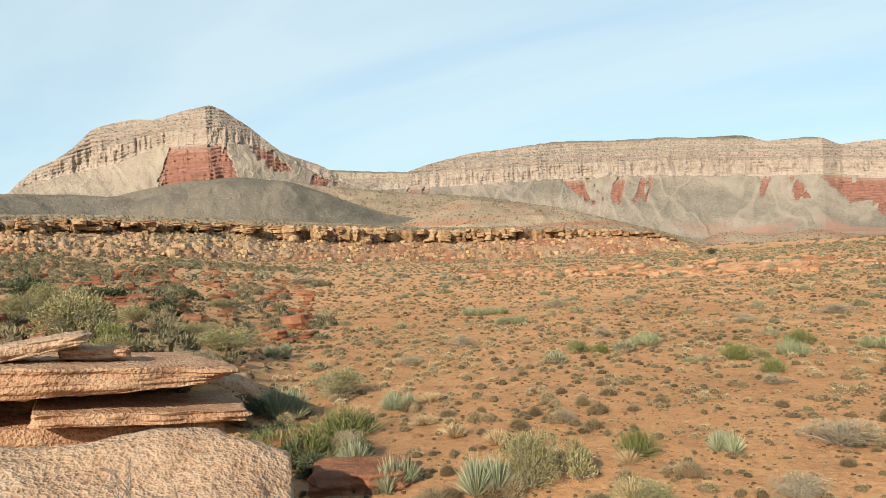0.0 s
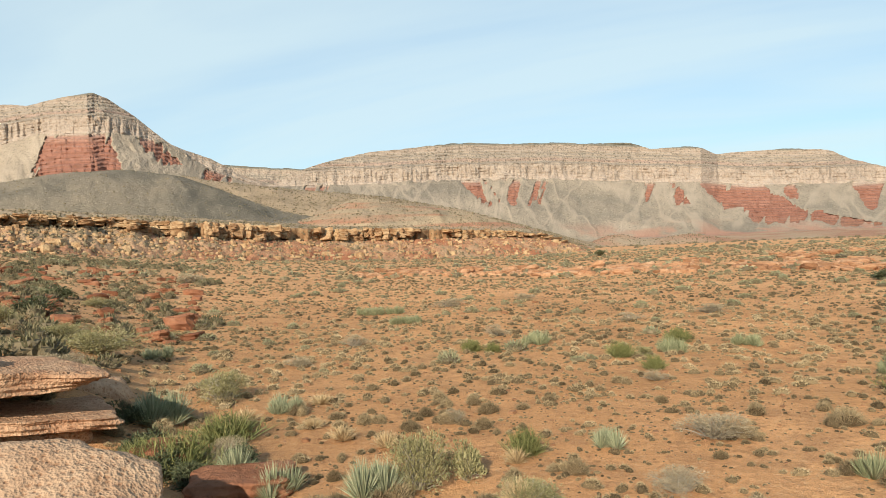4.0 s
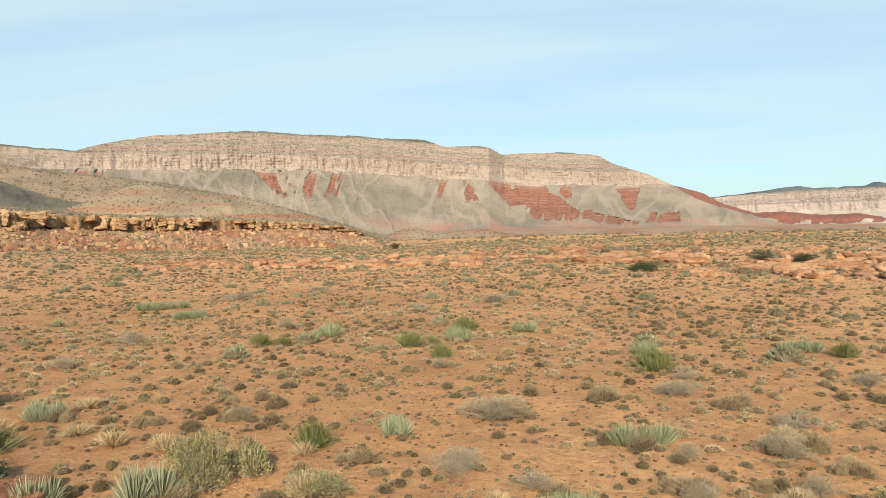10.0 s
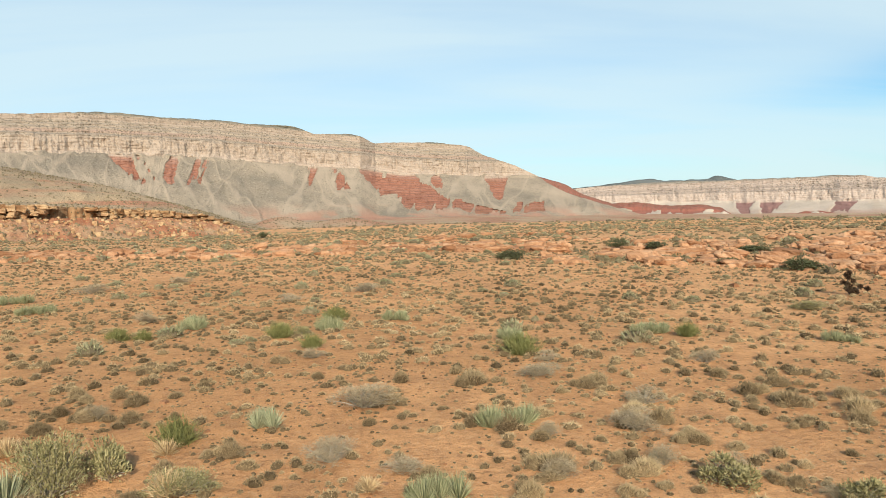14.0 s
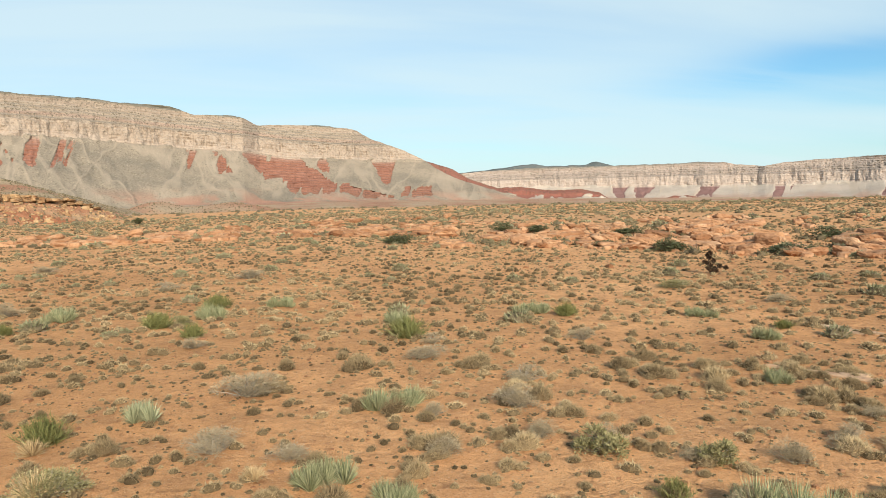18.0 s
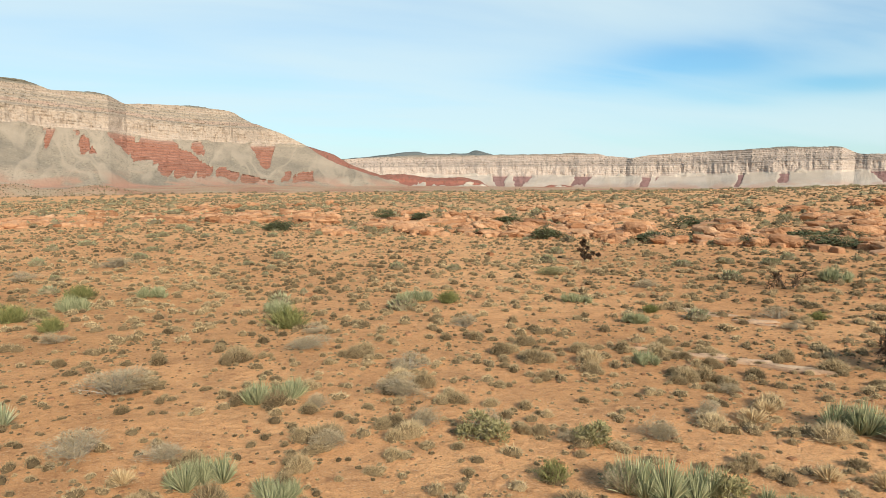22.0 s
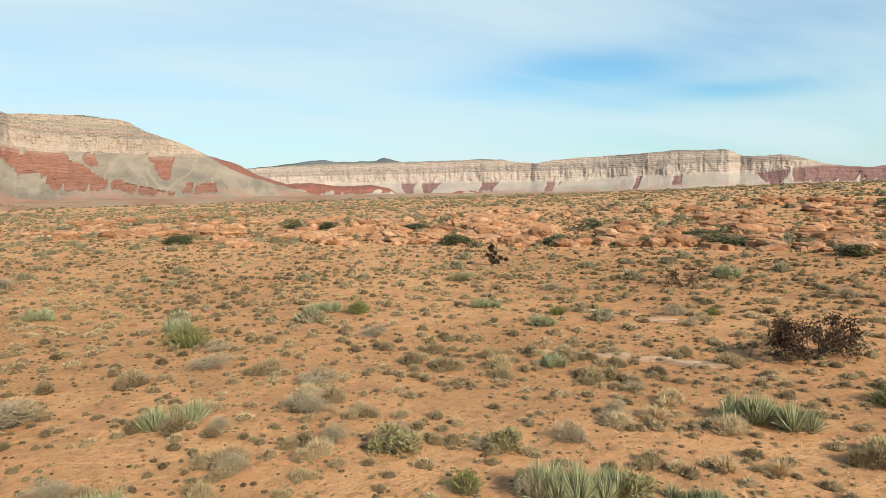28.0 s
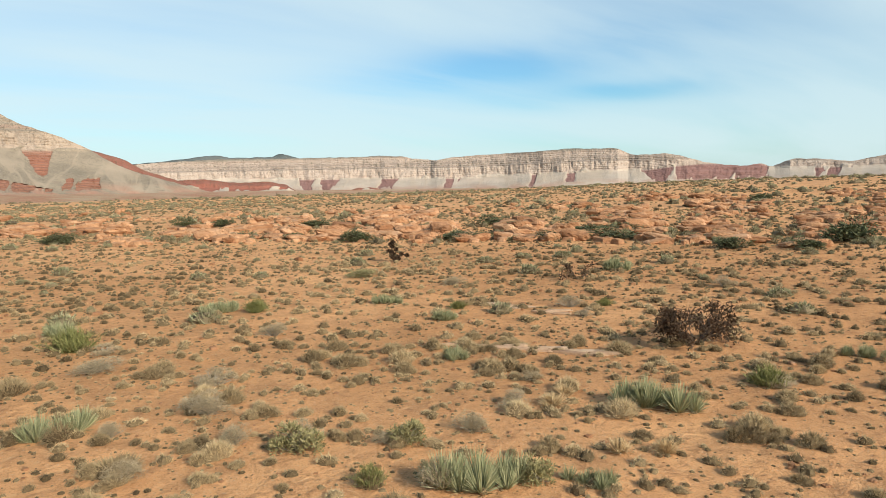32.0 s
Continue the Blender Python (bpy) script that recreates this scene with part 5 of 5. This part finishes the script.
def twig(az, r, h, seed_turn):
    x, y, _ = at(az, r, 0)
    top = new("dead_twig")
    tagged(top, "bare pale crooked dead twig in front of the boulder", "twig")
    top.matrix_basis = pose(x, y, gz1(x, y) - 0.02, 0, 0, seed_turn)
    tubes, ends = [], []
    branching(np.zeros(3), np.array([0.05, 0.0, 1.0]), 0.30, 0.011, 5, tubes, ends, 0.30, 0.25, (2, 3))
    v, f = join(*tubes)
    v = v * (h / v[:, 2].max())
    part("branch_frame", np_mesh("branch_frame", v, f, [TWIG_BARK]), top)
    return top


twig(-61.0, 5.15, 1.75, 20)
twig(-66.0, 5.0, 1.3, 130)


def bare_streak(label, az0, az1, r0, r1, n, seed):
    """A line of thin pale rock showing through the soil."""
    top = new("rock_pavement")
    tagged(top, label, "bare rock")
    g = np.random.default_rng(seed)
    for i in range(n):
        u = (i + g.uniform(-0.4, 0.4)) / n
        az, r = az0 + (az1 - az0) * u, r0 + (r1 - r0) * u + g.uniform(-0.2, 0.2)
        x, y, _ = at(az, r, 0)
        w = g.uniform(0.25, 0.7)
        stone(PAVING[g.integers(3)], top, x, y, gz1(x, y) + 0.012, w * 1.1, w * 0.24, 0.06, -az + g.uniform(-15, 15))
    return top


PAVING = [stone_mesh("pale_slab", 40 + i, BLEACHED, 6, 4.0, 0.3) for i in range(3)]
bare_streak("thin streak of pale bare rock in the soil", 39.0, 46.5, 16.6, 15.2, 11, 81)
bare_streak("long thin streak of pale bare rock in the soil", 36.5, 50.5, 12.3, 12.0, 13, 82)


# ---- grass and low brush: thousands of tufts, joined ----
def tuft_unit(n, w, segs, up=0.25):
    """A rounded cushion: a rough dome with short fine blades standing out of it, thickest on top."""
    th = np.radians(92) * rng.uniform(0, 1, (n, 1)) ** 0.62
    t = rng.uniform(0, 2 * np.pi, (n, 1))
    out = np.concatenate([np.cos(t) * np.sin(th), np.sin(t) * np.sin(th), np.cos(th)], 1)
    root = out * [0.32, 0.32, 0.53]
    d = out * [0.115, 0.115, 0.19] + rng.normal(size=(n, 3)) * [0.05, 0.05, 0.06] + [0, 0, 0.10]
    tip = root + d * rng.uniform(0.5, 1.25, (n, 1))
    tip[:, 2] = np.maximum(tip[:, 2], 0.02)
    bl = blades(root, tip, w, 0.0, segs)
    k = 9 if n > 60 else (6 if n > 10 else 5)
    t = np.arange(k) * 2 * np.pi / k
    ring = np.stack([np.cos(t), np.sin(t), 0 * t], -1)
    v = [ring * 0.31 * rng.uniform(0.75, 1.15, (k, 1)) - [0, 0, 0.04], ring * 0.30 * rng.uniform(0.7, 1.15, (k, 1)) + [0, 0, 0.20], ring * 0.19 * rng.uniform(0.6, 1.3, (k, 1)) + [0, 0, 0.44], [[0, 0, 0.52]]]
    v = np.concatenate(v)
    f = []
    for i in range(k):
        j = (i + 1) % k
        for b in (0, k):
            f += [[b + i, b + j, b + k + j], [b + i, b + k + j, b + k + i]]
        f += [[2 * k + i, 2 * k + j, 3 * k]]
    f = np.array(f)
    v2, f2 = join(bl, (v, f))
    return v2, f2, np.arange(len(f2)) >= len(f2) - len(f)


def tufts(name, label, mat, pts, wid, hgt, n, w, segs, seed, up=0.0):
    units = [tuft_unit(n, w, segs, up) for _ in range(6)]
    g = np.random.default_rng(seed)
    k = g.integers(0, 6, len(pts))
    tone = np.clip(g.beta(2.2, 2.2, len(pts)) * 0.8 + 0.45 * (vnoise(pts[:, 0] / 3.0, pts[:, 1] / 3.0, 77) - 0.35), 0, 1)
    long, slim = g.uniform(0.8, 1.4, len(pts)), g.uniform(0.7, 1.1, len(pts))
    vs, fs, ms, ts, base = [], [], [], [], 0
    for u in range(6):
        sel = np.where(k == u)[0]
        if not len(sel):
            continue
        v, f, core = units[u]
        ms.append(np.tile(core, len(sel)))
        ts.append(np.repeat(tone[sel], len(v)))
        a = g.uniform(0, 6.28, len(sel))
        ca, sa = np.cos(a)[:, None], np.sin(a)[:, None]
        vx, vy = v[None, :, 0] * long[sel][:, None], v[None, :, 1] * slim[sel][:, None]
        X = (vx * ca - vy * sa) * wid[sel][:, None] + pts[sel, 0][:, None]
        Y = (vx * sa + vy * ca) * wid[sel][:, None] + pts[sel, 1][:, None]
        Z = v[None, :, 2] * hgt[sel][:, None] + pts[sel, 2][:, None]
        vs.append(np.stack([X, Y, Z], -1).reshape(-1, 3))
        fs.append((f[None] + (np.arange(len(sel)) * len(v))[:, None, None] + base).reshape(-1, 3))
        base += len(sel) * len(v)
    # second slot: the inner dome, its colour darkened for shade
    me = np_mesh(name, np.concatenate(vs), np.concatenate(fs), [mat, SHADED_TUFT_BODY if mat == TUFT else SHADED_THATCH], np.concatenate(ms))
    at = me.attributes.new("tone", "FLOAT", "POINT")
    at.data.foreach_set("value", np.concatenate(ts).astype(np.float32))
    return tagged(new(name, me), label, "grass", kind="stuff")


def tuft_field(r0, r1, per_m2, seed, keep=0.40):
    g = np.random.default_rng(seed)
    n = int(per_m2 * radians(143) / 2 * (r1 * r1 - r0 * r0))
    az = np.radians(g.uniform(-70, 73, n))
    r = np.sqrt(g.uniform(r0 * r0, r1 * r1, n))
    x, y = r * np.sin(az), r * np.cos(az)
    d = vnoise(x / 2.2, y / 2.2, seed) * 0.6 + vnoise(x / 7, y / 7, seed + 1) * 0.4
    ok = d > keep
    x, y = x[ok], y[ok]
    k = g.uniform(0.45, 1.05, len(x)) ** 1.8
    # some grow in twos, so that their outlines run together
    two = g.uniform(0, 1, len(x)) < 0.35
    t = g.uniform(0, 6.28, two.sum())
    x, y = np.concatenate([x, x[two] + np.cos(t) * 0.22 * k[two]]), np.concatenate([y, y[two] + np.sin(t) * 0.22 * k[two]])
    k = np.concatenate([k, k[two] * g.uniform(0.5, 0.9, two.sum())])
    p = np.stack([x, y, ground_z(x, y) - 0.005], -1)
    return p, k


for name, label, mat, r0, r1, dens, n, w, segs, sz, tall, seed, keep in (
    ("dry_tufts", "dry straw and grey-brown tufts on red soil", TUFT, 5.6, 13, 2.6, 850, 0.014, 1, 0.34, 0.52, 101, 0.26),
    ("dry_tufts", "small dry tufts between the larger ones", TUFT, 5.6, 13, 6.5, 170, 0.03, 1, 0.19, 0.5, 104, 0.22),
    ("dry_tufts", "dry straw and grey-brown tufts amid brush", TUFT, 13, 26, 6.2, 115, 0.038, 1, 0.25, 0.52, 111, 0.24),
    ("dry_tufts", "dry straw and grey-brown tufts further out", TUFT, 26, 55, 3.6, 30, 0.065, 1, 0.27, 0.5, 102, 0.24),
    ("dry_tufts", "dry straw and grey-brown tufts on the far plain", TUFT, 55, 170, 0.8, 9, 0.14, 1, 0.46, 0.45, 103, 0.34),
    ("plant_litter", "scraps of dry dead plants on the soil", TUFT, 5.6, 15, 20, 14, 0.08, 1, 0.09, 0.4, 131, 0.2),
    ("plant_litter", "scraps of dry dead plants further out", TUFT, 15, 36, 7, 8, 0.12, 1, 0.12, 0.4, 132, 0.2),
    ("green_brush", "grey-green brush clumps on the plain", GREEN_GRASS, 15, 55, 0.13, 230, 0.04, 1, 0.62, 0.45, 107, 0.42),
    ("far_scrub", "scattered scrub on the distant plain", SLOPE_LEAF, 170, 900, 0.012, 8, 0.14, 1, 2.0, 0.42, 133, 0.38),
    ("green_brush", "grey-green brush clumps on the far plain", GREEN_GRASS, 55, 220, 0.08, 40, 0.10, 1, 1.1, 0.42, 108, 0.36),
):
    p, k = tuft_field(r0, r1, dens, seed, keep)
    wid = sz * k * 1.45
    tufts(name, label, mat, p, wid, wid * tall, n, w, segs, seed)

# denser dark brush on the slope beyond the slabs
_g = np.random.default_rng(120)
_n = 2200
_az, _r = np.radians(_g.uniform(-78, -38, _n)), np.sqrt(_g.uniform(15**2, 95**2, _n))
_ok = vnoise(np.degrees(_az) * 0.25, _r / 14, 4) > (0.30 + 0.35 * sstep(-56, -38, np.degrees(_az)))
_x, _y = (_r * np.sin(_az))[_ok], (_r * np.cos(_az))[_ok]
_w = _g.uniform(0.35, 1.0, len(_x))
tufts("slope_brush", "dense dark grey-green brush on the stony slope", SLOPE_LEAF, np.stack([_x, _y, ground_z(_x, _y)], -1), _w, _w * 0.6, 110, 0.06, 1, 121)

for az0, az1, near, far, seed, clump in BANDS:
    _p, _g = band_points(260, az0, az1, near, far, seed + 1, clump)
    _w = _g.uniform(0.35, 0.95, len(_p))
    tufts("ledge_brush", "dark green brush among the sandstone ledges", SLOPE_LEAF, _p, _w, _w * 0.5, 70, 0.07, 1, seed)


def scrub_on(ob, label, n, w0, w1, seed, rows=None):
    """Scrub dotted over a hill."""
    g = np.random.default_rng(seed)
    v = np.empty(len(ob.data.vertices) * 3, np.float32)
    ob.data.vertices.foreach_get("co", v)
    v = v.reshape(-1, 3)
    a = np.degrees(np.arctan2(v[:, 0], v[:, 1]))
    v = v[(a > -70) & (np.hypot(v[:, 0], v[:, 1]) < 660)]
    p = v[g.integers(0, len(v), n)] + g.uniform(-0.3, 0.3, (n, 3)) * [1, 1, 0]
    w = g.uniform(w0, w1, n)
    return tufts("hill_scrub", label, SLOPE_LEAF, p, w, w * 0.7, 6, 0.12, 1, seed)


scrub_on(bpy.data.objects["tan_hill"], "dark scrub dotted over the tan hill", 3800, 0.7, 1.9, 141)
scrub_on(bpy.data.objects["dark_hill"], "sparse scrub on the dark hill", 1200, 0.5, 1.3, 142)
scrub_on(bpy.data.objects["hillside"], "scrub on the bench and the rubble slope", 3600, 0.4, 1.2, 143)
scrub_on(bpy.data.objects["low_mound"], "scrub on the low mound", 500, 1.0, 2.2, 144)
scrub_on(bpy.data.objects["red_banded_hill"], "dark scrub dotted over the red banded hill", 1000, 0.5, 1.3, 145)
